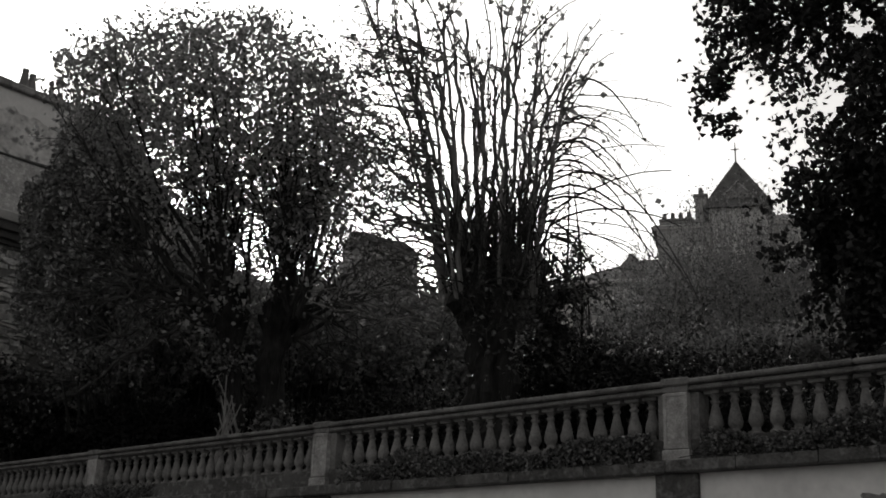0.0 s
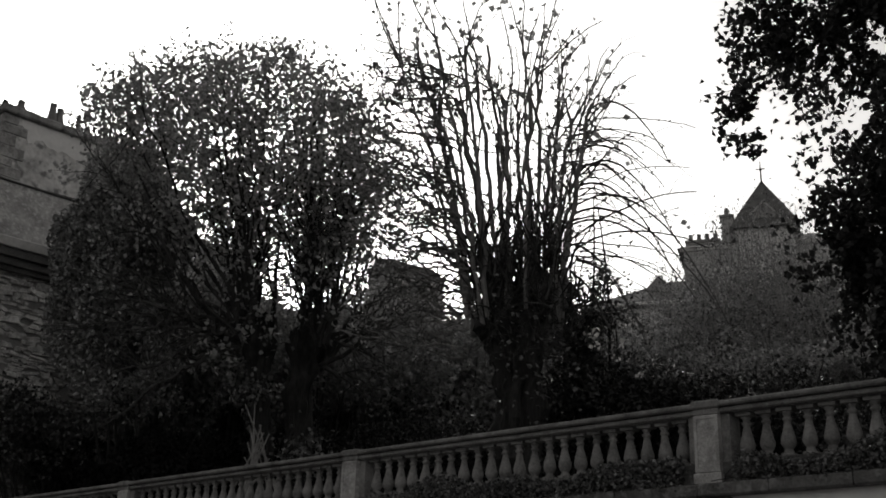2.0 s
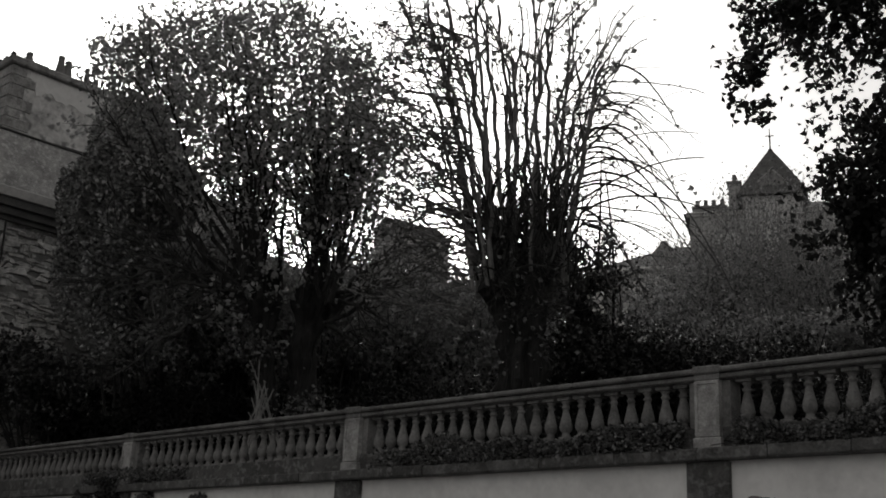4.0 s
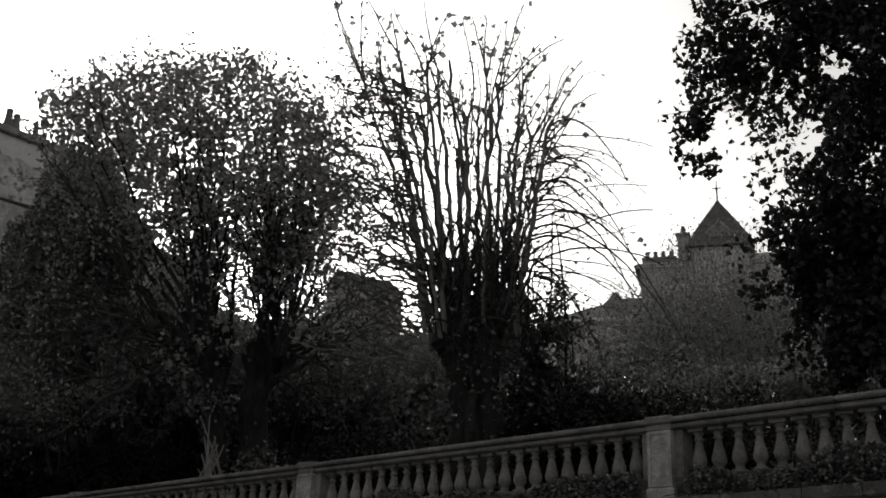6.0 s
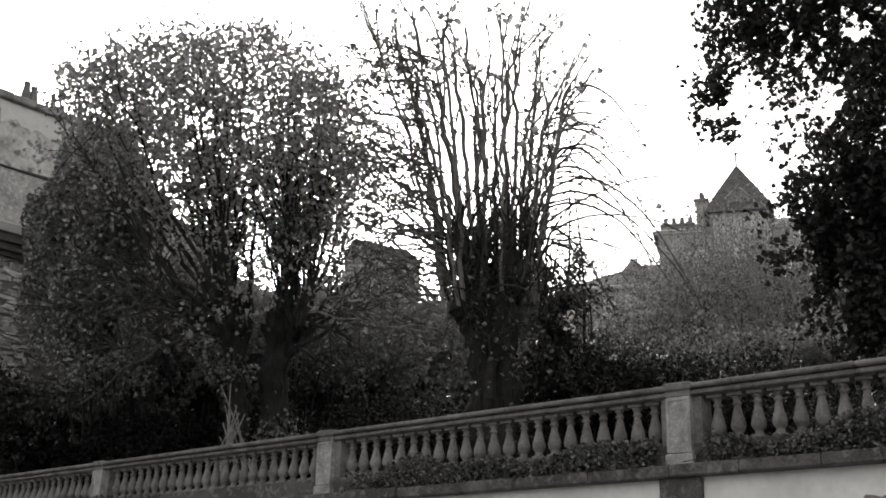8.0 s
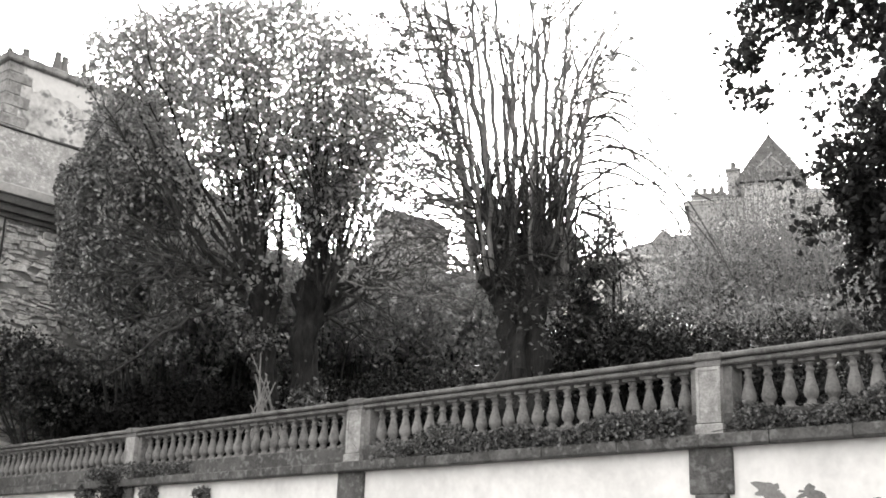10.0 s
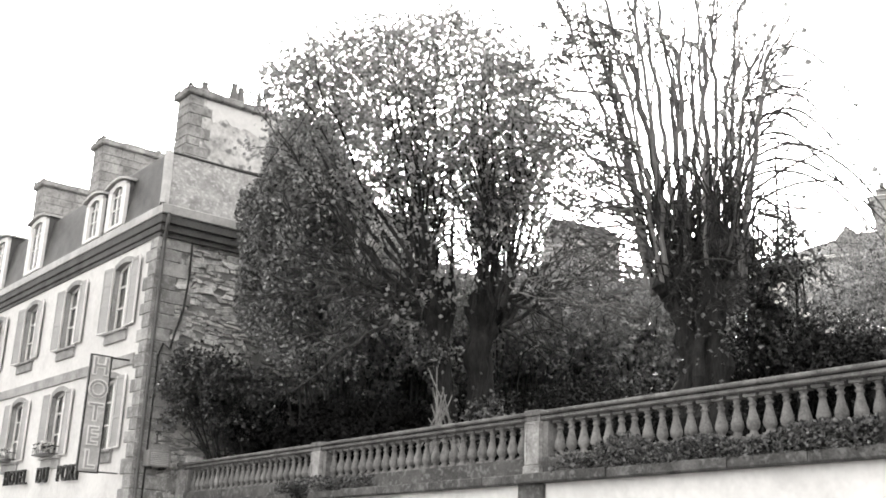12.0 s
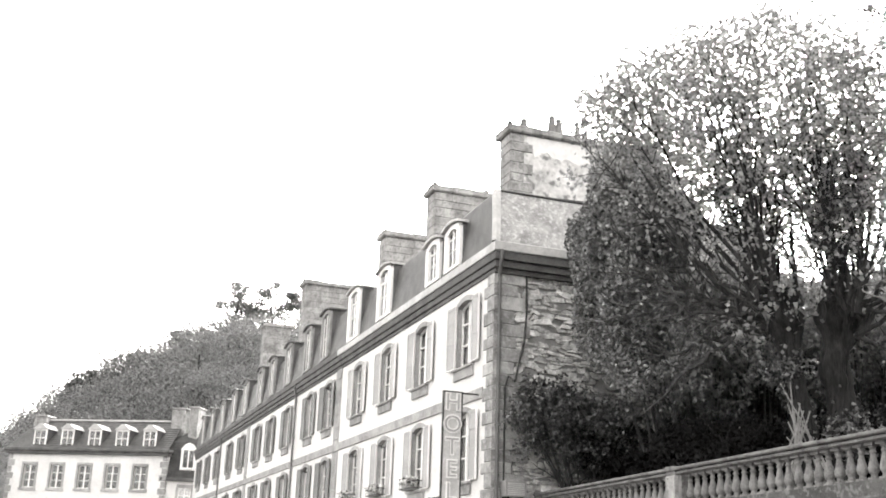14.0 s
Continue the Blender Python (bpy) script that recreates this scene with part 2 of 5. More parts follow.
    return me

# ---- ground: one sheet, the street, the raised garden, the wooded hills ----
def ground_z(x, y):
    wall = 11.98
    if y <= wall or (x < -25.3 and y < 22):
        z = 0.0
    else:
        z = 2.72 + 0.02 * (max(x, -26) + 12.5)
        z += max(0.0, min(y, 90.0) - 18.0) * 0.235 * min(1.0, max(0.0, (x + 75.0) / 30.0))
    if x < -90:
        d, az = math.hypot(x, y), math.degrees(math.atan2(-x, y))
        s = min(1.0, max(0.0, (d - 125) / 95))
        z += 40.0 / (1 + math.exp((az - 91.2) / 3)) * s * s * (3 - 2 * s) * max(0.0, min(1.0, (az - 40) / 25))
    return z


def build_ground():
    xs = [-2500, -1200, -700, -450] + list(np.arange(-400, -91, 10)) + list(np.arange(-86, -26, 6)) + [-25.35, -25.25] + list(np.arange(-24, 12, 1.5)) + [20, 35, 60, 120, 300, 800, 2500]
    ys = [-2500, -900, -300, -120, -60, -40, -30, -20, -10, -5, 0, 6, 10, 11.97, 11.99] + list(np.arange(13, 24, 1.0)) + list(np.arange(25, 60, 5)) + [60, 66, 72, 80, 90, 100] + [110, 130, 160, 200, 300, 600, 1200, 2500]
    v = [(x, y, ground_z(x, y)) for y in ys for x in xs]
    n = len(xs)
    f = [(j * n + i, j * n + i + 1, (j + 1) * n + i + 1, (j + 1) * n + i) for j in range(len(ys) - 1) for i in range(n - 1)]
    g = Geo().add(v, f)
    tagged(part("ground", g, SOIL), "dark bare soil of a sloping garden and hillside", "ground", kind="structure")
    tagged(part("road", Geo().box(-140, -14, 0.0, 60, 8.0, 0.02), ASPHALT), "grey asphalt quayside street below the wall", "road", kind="structure")
    g = Geo()
    g.box(-140, 8.0, 0.0, 60, 10.45, 0.14, 0.02)
    tagged(part("pavement", g, GRANITE), "stone pavement with kerb in front of the houses", "pavement", kind="structure")


build_ground()

# ---- retaining wall and balustrade ----
WY = 11.8           # front face of the piers
SLOPE = 0.0222
PIERS = [-25.42, -19.06, -12.56, -6.27, 0.05, 6.4]


def top_z(x):
    return 3.945 + SLOPE * (x + 12.5)


def skewed(g, x0, x1, y0, y1, lo, hi, b=0.012):
    """A lying block between two heights below the rail's top that follows the wall's fall."""
    g.box(x0, y0, top_z(x0) - lo, x1, y1, top_z(x0) - hi, b, SLOPE)


def build_wall():
    g = Geo()
    x0, x1 = -25.55, 8.0
    g.box(x0, WY + 0.04, 0, x1, WY + 0.42, top_z(x0) - 1.15, 0, SLOPE)
    w = tagged(part("wall_retaining", g, WALL_WHITE), "white rendered retaining wall under a stone balustrade", "wall", kind="structure")
    for x in PIERS:
        p = Geo()
        t = top_z(x) - 1.15
        p.box(x - 0.28, WY - 0.03, t - 0.55, x + 0.28, WY + 0.04, t, 0.01)
        p.box(x - 0.21, WY - 0.025, 0.0, x + 0.21, WY + 0.04, t - 0.55, 0.01)
        part("pilaster", p, GRANITE_DARK, w, "grey granite pilaster strip below a pier")
    rng = random.Random(4)
    x = x0
    while x < x1:
        n = rng.uniform(0.55, 1.25)
        s = Geo()
        d = rng.uniform(-0.012, 0.012)
        skewed(s, x + 0.006, min(x + n, x1) - 0.006, WY - 0.15 + d, WY + 0.55, 1.15 + d * 0.3, 1.0 + d * 0.4, 0.02)
        part("coping_stone", s, GRANITE_DARK, w)
        x += n
    return w


def build_balustrade():
    b = thing("balustrade", (-12.5, WY + 0.2, top_z(-12.5) - 1.0), "weathered grey stone balustrade with bottle-shaped balusters on a white wall", "balustrade")
    prof = [(0.058, 0.0), (0.062, 0.02), (0.05, 0.045), (0.055, 0.06), (0.078, 0.09), (0.09, 0.13), (0.088, 0.17), (0.071, 0.235), (0.052, 0.31), (0.041, 0.365),
            (0.041, 0.385), (0.057, 0.397), (0.057, 0.418), (0.04, 0.43), (0.041, 0.452), (0.06, 0.474), (0.066, 0.49)]
    g = Geo().lathe(prof, 14, 0, 0, 0.035)
    g.box(-0.075, -0.075, 0, 0.075, 0.075, 0.04, 0.006)
    bal = shaped(g, "baluster", BALUSTER)
    bal.shade_smooth()
    aba = shaped(Geo().box(-0.1, -0.085, 0, 0.1, 0.085, 0.045, 0.006), "abacus", BALUSTER)
    rng = random.Random(2)
    for k in range(len(PIERS) - 1):
        a, c = PIERS[k] + 0.3, PIERS[k + 1] - 0.3
        n = round((c - a) / 0.256)
        for i in range(n):
            x = a + (c - a) * (i + 0.5) / n
            o = piece("baluster", bal, b, (x, WY + 0.2 + rng.uniform(-0.006, 0.006), top_z(x) - 0.735), rng.uniform(0, 6.28))
            o.scale = (1 + rng.uniform(-0.03, 0.03),) * 2 + (1,)
            o.rotation_euler = (rng.uniform(-0.012, 0.012), rng.uniform(-0.015, 0.015), rng.uniform(-0.05, 0.05))
            piece("abacus", aba, b, (x, WY + 0.2, top_z(x) - 0.205))
        # lower course, rail and its moulding, in blocks
        for x0, x1 in blocks(rng, PIERS[k] + 0.165, PIERS[k + 1] - 0.165, 1.2, 2.2):
            g = Geo()
            skewed(g, x0 + 0.003, x1 - 0.003, WY + 0.06, WY + 0.36, 1.0, 0.735, 0.01)
            part("plinth_block", g, GRANITE_DARK, b)
        for x0, x1 in blocks(rng, PIERS[k] + 0.165, PIERS[k + 1] - 0.165, 1.3, 2.6):
            g = Geo()
            skewed(g, x0 + 0.003, x1 - 0.003, WY + 0.09, WY + 0.31, 0.162, 0.146, 0.004)
            skewed(g, x0 + 0.002, x1 - 0.002, WY + 0.025, WY + 0.37, 0.148, 0.09, 0.014)
            skewed(g, x0 + 0.003, x1 - 0.003, WY + 0.075, WY + 0.33, 0.092, 0.07, 0.003)
            skewed(g, x0 + 0.002, x1 - 0.002, WY - 0.02, WY + 0.4, 0.072, 0.0 + rng.uniform(0, 0.008), 0.02)
            part("rail_block", g, RAIL, b)
    for x in PIERS:
        t = top_z(x)
        p = part("pier", Geo().box(x - 0.165, WY, t - 0.86, x + 0.165, WY + 0.4, t - 0.16, 0.012), PIER, b, "square stone pier with a sunk panel")
        part("pier_cap", Geo().box(x - 0.185, WY - 0.025, t - 0.085, x + 0.185, WY + 0.42, t + 0.02, 0.02).box(x - 0.172, WY + 0.0, t - 0.16, x + 0.172, WY + 0.41, t - 0.085, 0.01), RAIL, p)
        part("pier_base", Geo().box(x - 0.185, WY - 0.025, t - 1.0, x + 0.185, WY + 0.43, t - 0.86, 0.015), PIER, p)
        g = Geo()
        for u0, u1, w0, w1 in ((-0.165, -0.125, -0.85, -0.17), (0.125, 0.165, -0.85, -0.17), (-0.125, 0.125, -0.85, -0.81), (-0.125, 0.125, -0.21, -0.17)):
            g.box(x + u0, WY - 0.012, t + w0, x + u1, WY + 0.004, t + w1, 0.004)
        part("panel_frame", g, PIER, p)
        part("panel_point", Geo().prism([(x - 0.115, t - 0.81), (x + 0.115, t - 0.81), (x, t - 0.70)], 0.018, WY - 0.012), PIER, p)
        for q in (-1, 1):
            part("half_pier", Geo().box(x + q * 0.222 - 0.056, WY + 0.08, t - 0.74, x + q * 0.222 + 0.056, WY + 0.34, t - 0.16, 0.01), BALUSTER, b)


def blocks(rng, a, c, lo, hi):
    out = []
    while a < c - 0.05:
        e = a + rng.uniform(lo, hi)
        e = c if c - e < lo * 0.5 else e
        out.append((a, e))
        a = e
    return out


retaining = build_wall()
build_balustrade()


def build_ivy():
    """Ivy creeping over the lower course and the ledge, in four mats."""
    rng = np.random.default_rng(5)
    for a, c, dens in ((-12.1, -6.6, 1.0), (-5.9, -0.4, 0.9), (-18.6, -16.9, 0.25), (-20.4, -18.4, 0.5), (0.5, 6.0, 0.6)):
        n = int(6500 * (c - a) / 5 * dens)
        u = rng.uniform(0, 1, n)
        x = a + (c - a) * (u if c > -6.5 or a < -15 else u ** 0.6)
        lump = np.array([noise.noise((q * 0.9, 3.1, 0)) for q in x])
        h = rng.uniform(0, 1, n) ** 0.8 * (0.33 + 0.3 * lump) - 0.09 * rng.uniform(0, 1, n) ** 4
        z = np.array([top_z(q) for q in x]) - 1.0 + h
        y = WY + 0.03 - rng.uniform(0, 0.17, n) * (1.2 - h)
        v, f = leaves(rng, np.stack([x, y, z], 1), 0.046, slim=0.9)
        iv = thing("ivy", ((a + c) / 2, WY, top_z((a + c) / 2) - 1.0), "small-leaved ivy creeping along the ledge of the wall", "ivy", "ivy on the wall")
        part("foliage", (v, f), LEAF_IVY, iv)
        st = []
        for _ in range(int(26 * dens)):
            x0 = rng.uniform(a, c)
            p = np.array([(x0 + 0.12 * i * rng.choice((-1, 1)), WY + 0.01 + (0.03 if i < 3 else -0.16), top_z(x0) - 0.72 - 0.09 * i) for i in range(4)])
            st.append((p + rng.normal(0, 0.02, p.shape), np.full(4, 0.006)))
        tagged(part("stemwork", tubes(st, 5), BARK, iv), kind="stuff")


build_ivy()


def hanging_clumps():
    """Round tufts of wall plants under the coping."""
    rng = np.random.default_rng(14)
    for x, z, r, n in CLUMPS:
        c = np.array([x, WY - 0.05, z])
        t = thing("wall_plant", c, "dark tuft of wall plant hanging below the coping", "plant", "wall plants")
        part("foliage", leaves(rng, fill(rng, n, c, (r, 0.22, r * 0.8), 0.2, 0.5, 2.0), 0.06), LEAF_IVY if r < 0.3 else LEAF_SHRUB, t)
        part("stemwork", tubes([(np.array([(x, WY + 0.05, z + r * 0.5), (x, WY - 0.06, z)]), np.array([0.012, 0.006]))], 5), BARK, t)


def flaked_patches(w):
    """Ragged places where the white render has come off."""
    r = random.Random(8)
    for x, z, n in ((-5.55, 2.42, 7), (-5.1, 2.4, 7), (-3.9, 2.55, 8), (-3.4, 2.3, 8), (-4.4, 2.2, 6)):
        o, ph = [], r.uniform(0, 50)
        for k in range(30):
            a = 2 * math.pi * k / 30
            q = 0.13 * (1 + 0.9 * noise.noise((1.6 * math.cos(a) + ph, 1.6 * math.sin(a), z)) + r.uniform(-0.12, 0.12))
            o.append((x + q * 1.5 * math.cos(a), z + q * 0.8 * math.sin(a)))
        part("bare_patch", Geo().prism(o, 0.01, WY + 0.034), MORTAR, w, "ragged bare patch in the render")

# ---- the terrace of houses on the quay ----
FY = 10.6           # street front
HX = -25.6          # end wall of the hotel
SILL_U, SILL_L, ROW_H = 7.2, 3.98, 1.92
OPEN_W = 1.24


def arch(w, spring, rise, n=8):
    """Points of a shallow arch from left to right."""
    return [(-w / 2 + w * i / n, spring + rise * math.sin(math.pi * (0.12 + 0.76 * i / n)) - rise * math.sin(math.pi * 0.12)) for i in range(n + 1)]


def band(inner, outer, y0, d):
    """A curved band between two lines of (x, z) of equal count, d deep."""
    n = len(inner)
    g = Geo()
    vs = [(x, y, z) for y in (y0, y0 + d) for line in (inner, outer) for x, z in line]
    fs = []
    for i in range(n - 1):
        a, b, c, e = i, i + 1, n + i, n + i + 1
        fs += [(a, b, e, c), (2 * n + a, 2 * n + c, 2 * n + e, 2 * n + b), (a, 2 * n + a, 2 * n + b, b), (c, e, 2 * n + e, 2 * n + c)]
    for i in (0, n - 1):
        fs.append((i, n + i, 3 * n + i, 2 * n + i))
    return g.add(vs, fs)


def window_meshes():
    """Arched sash window in a stone surround with two panelled shutters, around its sill's middle."""
    w, h = OPEN_W, ROW_H
    ins, outs = arch(w, h - 0.12, 0.2), arch(w + 0.44, h - 0.06, 0.34)
    lintel = band(ins, outs, -0.03, 0.2)
    s = Geo()
    s.box(-w / 2 - 0.12, -0.06, -0.34, w / 2 + 0.12, 0.1, -0.02, 0.012)
    s.box(-w / 2 - 0.16, -0.12, -0.07, w / 2 + 0.16, 0.3, 0.0, 0.012)
    reveal = Geo()
    reveal.box(-0.04, 0.0, 0.0, 0.0, 0.38, h + 0.03)
    fr = Geo()
    y = 0.13
    for a in (-1, 1):
        x = a * (w / 2 - 0.035)
        fr.box(x - 0.035, y, 0, x + 0.035, y + 0.06, h + 0.05, 0.006)
        fr.box(a * 0.035 - 0.032, y - 0.01, 0.04, a * 0.035 + 0.032, y + 0.05, h + 0.08, 0.006)
        for z in (0.05, h * 0.36, h * 0.68, h - 0.05):
            fr.box(min(a * 0.06, a * (w / 2 - 0.06)), y + 0.005, z - 0.022, max(a * 0.06, a * (w / 2 - 0.06)), y + 0.045, z + 0.022)
    fr.add(*zip_band(band(arch(w, h - 0.2, 0.2), arch(w, h - 0.11, 0.2), y, 0.06)))
    pane = Geo().box(0.05, 0.16, 0.05, w / 2 - 0.05, 0.17, h)
    sh = Geo()
    sw, shh = 0.6, h - 0.06
    for x0, x1 in ((0, 0.07), (sw - 0.07, sw)):
        sh.box(x0, -0.02, 0, x1, 0.02, shh, 0.005)
    for z in (0.0, shh * 0.4, shh * 0.72, shh - 0.09):
        sh.box(0.07, -0.02, z, sw - 0.07, 0.02, z + 0.09, 0.005)
    sh.box(0.06, -0.008, 0.05, sw - 0.06, 0.008, shh - 0.05)
    edge = Geo().box(-0.008, -0.026, 0, 0.012, 0.026, shh).box(sw - 0.012, -0.026, 0, sw + 0.008, 0.026, shh)
    edge.box(0, -0.026, -0.008, sw, 0.026, 0.012)
    return dict(lintel=lintel, sill=s, reveal=reveal, frame=fr, pane=pane, shutter=sh, edge=edge)


def zip_band(g):
    return g.v, g.f


WM = window_meshes()
ME = {k: shaped(WM[k], k, m) for k, m in (("lintel", GRANITE), ("sill", GRANITE), ("reveal", GRANITE), ("frame", WHITE_WOOD), ("pane", GLASS))}
ME["shutter"], ME["edge"] = shaped(WM["shutter"], "shutter", SHUTTER), shaped(WM["edge"], "shutter_edge", WHITE_WOOD)
ME["shutter_dark"] = shaped(WM["shutter"], "shutter", SHUTTER_DARK)
ROOM = surface("net_curtain", 0.22, 0.50, 0.5, 0.9, 0.1, 8, streak=True)
ME["room"] = shaped(Geo().box(-0.62, 0.25, -0.01, 0.62, 0.27, 1.93), "curtain", ROOM)
rw = random.Random(11)


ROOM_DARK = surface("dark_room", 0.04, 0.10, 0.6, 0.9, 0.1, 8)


def add_window(house, x, z, dark=False):
    s = piece("window", ME["lintel"], house, (x, FY, z))
    s["label"] = "tall arched casement window with open shutters"
    at = Vector((x, FY, z))
    piece("sill", ME["sill"], s, at)
    piece("reveal", ME["reveal"], s, at + Vector((-OPEN_W / 2, 0, 0)))
    piece("reveal", ME["reveal"], s, at + Vector((OPEN_W / 2 + 0.04, 0, 0)))
    piece("frame", ME["frame"], s, at)
    piece("curtain", ME["room"], s, at)
    for dx in (0, -OPEN_W / 2):
        piece("pane", ME["pane"], s, at + Vector((dx, 0, 0))).visible_shadow = False
    for a in (-1, 1):
        t = radians(rw.uniform(1.5, 6.0))
        sh = piece("shutter", ME["shutter_dark" if dark else "shutter"], s, at + Vector((a * (OPEN_W / 2 + 0.02), -0.05, 0.03)), -t if a > 0 else math.pi + t)
        sh["label"] = "dark wooden shutter" if dark else "grey panelled wooden shutter with pale edges"
        if not dark:
            e = new("edge_strip", ME["edge"])
            e.parent = sh
    return s


def wall_with_openings(x0, x1, y0, y1, z0, z1, holes):
    """A thick wall along x with upright openings (x, z, half width, height), as boxes left standing between them."""
    g = Geo()
    xs = sorted({x0, x1, *[h[0] - h[2] for h in holes], *[h[0] + h[2] for h in holes]})
    for a, b in zip(xs, xs[1:]):
        m = (a + b) / 2
        cuts = sorted((h[1], h[1] + h[3]) for h in holes if h[0] - h[2] < m < h[0] + h[2])
        z = z0
        for c0, c1 in cuts:
            g.box(a, y0, z, b, y1, c0)
            z = c1
        g.box(a, y0, z, b, y1, z1)
    return g


def courses(p0, p1, q0, q1, n, lift=0.02):
    """A roof slope laid in n overlapping courses, one stepped sheet; p at the eave, q at the top."""
    p0, p1, q0, q1 = map(Vector, (p0, p1, q0, q1))
    nor = (p1 - p0).cross(q0 - p0).normalized()
    v = []
    for i in range(n):
        for s, up in ((i / n, lift), ((i + 1) / n, 0.0)):
            v += [p0.lerp(q0, s) + nor * up, p1.lerp(q1, s) + nor * up]
    return Geo().add(v, [(2 * k, 2 * k + 1, 2 * k + 3, 2 * k + 2) for k in range(2 * n - 1)])


def moulding(house, x0, x1, ret):
    """Cornice of stepped mouldings along the street, and round the end wall if ret."""
    for k, (z0, z1, d, e) in enumerate(((9.42, 9.55, 0.04, 0.10), (9.55, 9.74, 0.09, 0.22), (9.74, 9.96, 0.14, 0.33))):
        g = Geo().box(x0, FY - d, z0, x1 + (e if ret else 0), FY + 0.1, z1, 0.015)
        if ret:
            g.box(HX - 0.1, FY + 0.1, z0, HX + e, 20.0, z1, 0.015)
        part("cornice", g, CORNICE, house)


def gutter(house, x0, x1, ret, mat):
    g = Geo().box(x0, FY - 0.18, 9.96, x1 + (0.4 if ret else 0), FY + 0.12, 10.22, 0.02)
    if ret:
        g.box(HX - 0.12, FY + 0.12, 9.96, HX + 0.4, 20.0, 10.22, 0.02)
    part("gutter", g, mat, house, "pale zinc-covered gutter" if ret else "")


def dormer(house, x, w, top, base=10.3, deep=2.0, pale=True):
    y0 = FY - 0.13
    b = Geo()
    for a in (-1, 1):
        b.box(x + a * w / 2 - 0.05, y0 + 0.1, base, x + a * w / 2 + 0.05, y0 + deep, top - 0.16)
    b.box(x - w / 2, y0 + deep - 0.1, base, x + w / 2, y0 + deep, top - 0.16)
    d = part("dormer", b, SLATE, house, "slate-hung dormer with a white arched window")
    h = top - base - 0.2
    iw = w * 0.62
    ins = [(x + p, base + 0.12 + q) for p, q in arch(iw, h - 0.28, 0.2)]
    outs = [(x + p, base + q) for p, q in arch(w + 0.08, h - 0.02, 0.2)]
    f = band(ins, outs, y0, 0.12)
    for a in (-1, 1):
        xa, xb = sorted((x + a * iw / 2, x + a * (w / 2 + 0.04)))
        f.box(xa, y0, base, xb, y0 + 0.12, base + h - 0.08, 0.01)
    f.box(x - iw / 2, y0, base, x + iw / 2, y0 + 0.12, base + 0.1, 0.01)
    part("frame", f, WHITE_WOOD if pale else GRANITE, d)
    s = Geo().box(x - 0.035, y0 + 0.05, base + 0.1, x + 0.035, y0 + 0.1, base + h - 0.1)
    for a in (-1, 1):
        s.box(x + a * (iw / 2 - 0.03) - 0.03, y0 + 0.05, base + 0.1, x + a * (iw / 2 - 0.03) + 0.03, y0 + 0.1, base + h - 0.16)
    for z in (0.45, 0.75):
        s.box(x - iw / 2, y0 + 0.055, base + h * z - 0.02, x + iw / 2, y0 + 0.09, base + h * z + 0.02)
    part("sash", s, WHITE_WOOD, d)
    part("pane", Geo().box(x - iw / 2, y0 + 0.08, base + 0.1, x + iw / 2, y0 + 0.088, base + h + 0.02), GLASS, d).visible_shadow = False
    part("curtain", Geo().box(x - iw / 2 - 0.05, y0 + 0.2, base + 0.1, x + iw / 2 + 0.05, y0 + 0.22, base + h + 0.1), ROOM, d)
    o = arch(w + 0.3, top - 0.2, 0.22)
    part("roof", band([(x + p, q) for p, q in o], [(x + p, q + 0.07) for p, q in o], y0 - 0.1, deep + 0.1), ZINC if pale else SLATE, d)


def chimney(house, x, y0, y1, z, w=0.85, pots=(), old=False):
    z0 = 11.3
    c = part("chimney", Geo().box(x + 0.03, y0 + 0.03, z0, x + w - 0.03, y1 - 0.03, z - 0.3), PLASTER_OLD if old else MORTAR, house, "tall stained stone chimney stack")
    r = random.Random(int(-x * 10))
    zz, k = z0, 0
    while zz < z - 0.32:
        h = min(r.uniform(0.26, 0.38), z - 0.3 - zz)
        q = 0.75 if k % 2 else 0.45
        if old:
            part("block", Geo().box(x, y0, zz + 0.006, x + w, y0 + q, zz + h - 0.006, 0.015), CHIMNEY, c)
            part("block", Geo().box(x, y1 - 1.1 + q, zz + 0.006, x + w, y1, zz + h - 0.006, 0.015), CHIMNEY, c)
        else:
            for a, b in blocks(r, y0, y1, 0.45, 0.9):
                part("block", Geo().box(x + r.uniform(-0.012, 0.012), a + 0.005, zz + 0.005, x + w, b - 0.005, zz + h - 0.005, 0.015), CHIMNEY, c)
        zz += h
        k += 1
    cap = Geo()
    for a, b in blocks(r, y0 - 0.12, y1 + 0.12, 0.7, 1.3):
        e = r.uniform(-0.02, 0.03)
        cap.box(x - 0.12, a + 0.004, z - 0.3, x + w + 0.12, b - 0.004, z - 0.06 + e, 0.04)
    part("cap", cap, CHIMNEY, c)
    for py, ph in pots:
        part("pot", Geo().lathe([(0.2, 0), (0.2, 0.1), (0.17, 0.13), (0.09, ph - 0.1), (0.11, ph - 0.08), (0.1, ph)], 10, x + w / 2, py, z - 0.1), CLAY, c)
    if old:
        ys = np.linspace(y0 + 0.55, y1 - 0.5, 40)
        low = [(q, z - 0.95 + 0.3 * noise.noise((q * 1.7, 2.0, 0)) + r.uniform(-0.05, 0.05) + (0.35 if q < y0 + 0.8 else 0)) for q in ys]
        part("plaster_patch", Geo().prism(low + [(q, z - 0.34) for q in ys[::-1]], 0.012, x + w - 0.03, "x"), PLASTER, c, "remnant of white plaster with a ragged lower edge")
    rng = np.random.default_rng(int(-x))
    n = 260
    p = np.stack([rng.uniform(x - 0.2, x + w + 0.1, n), y0 - 0.1 + rng.exponential(0.22, n), z - 0.25 + rng.uniform(0, 0.28, n)], 1)
    tagged(part("weeds", leaves(rng, p, 0.1), LEAF_SHRUB, c), kind="stuff")
    return c


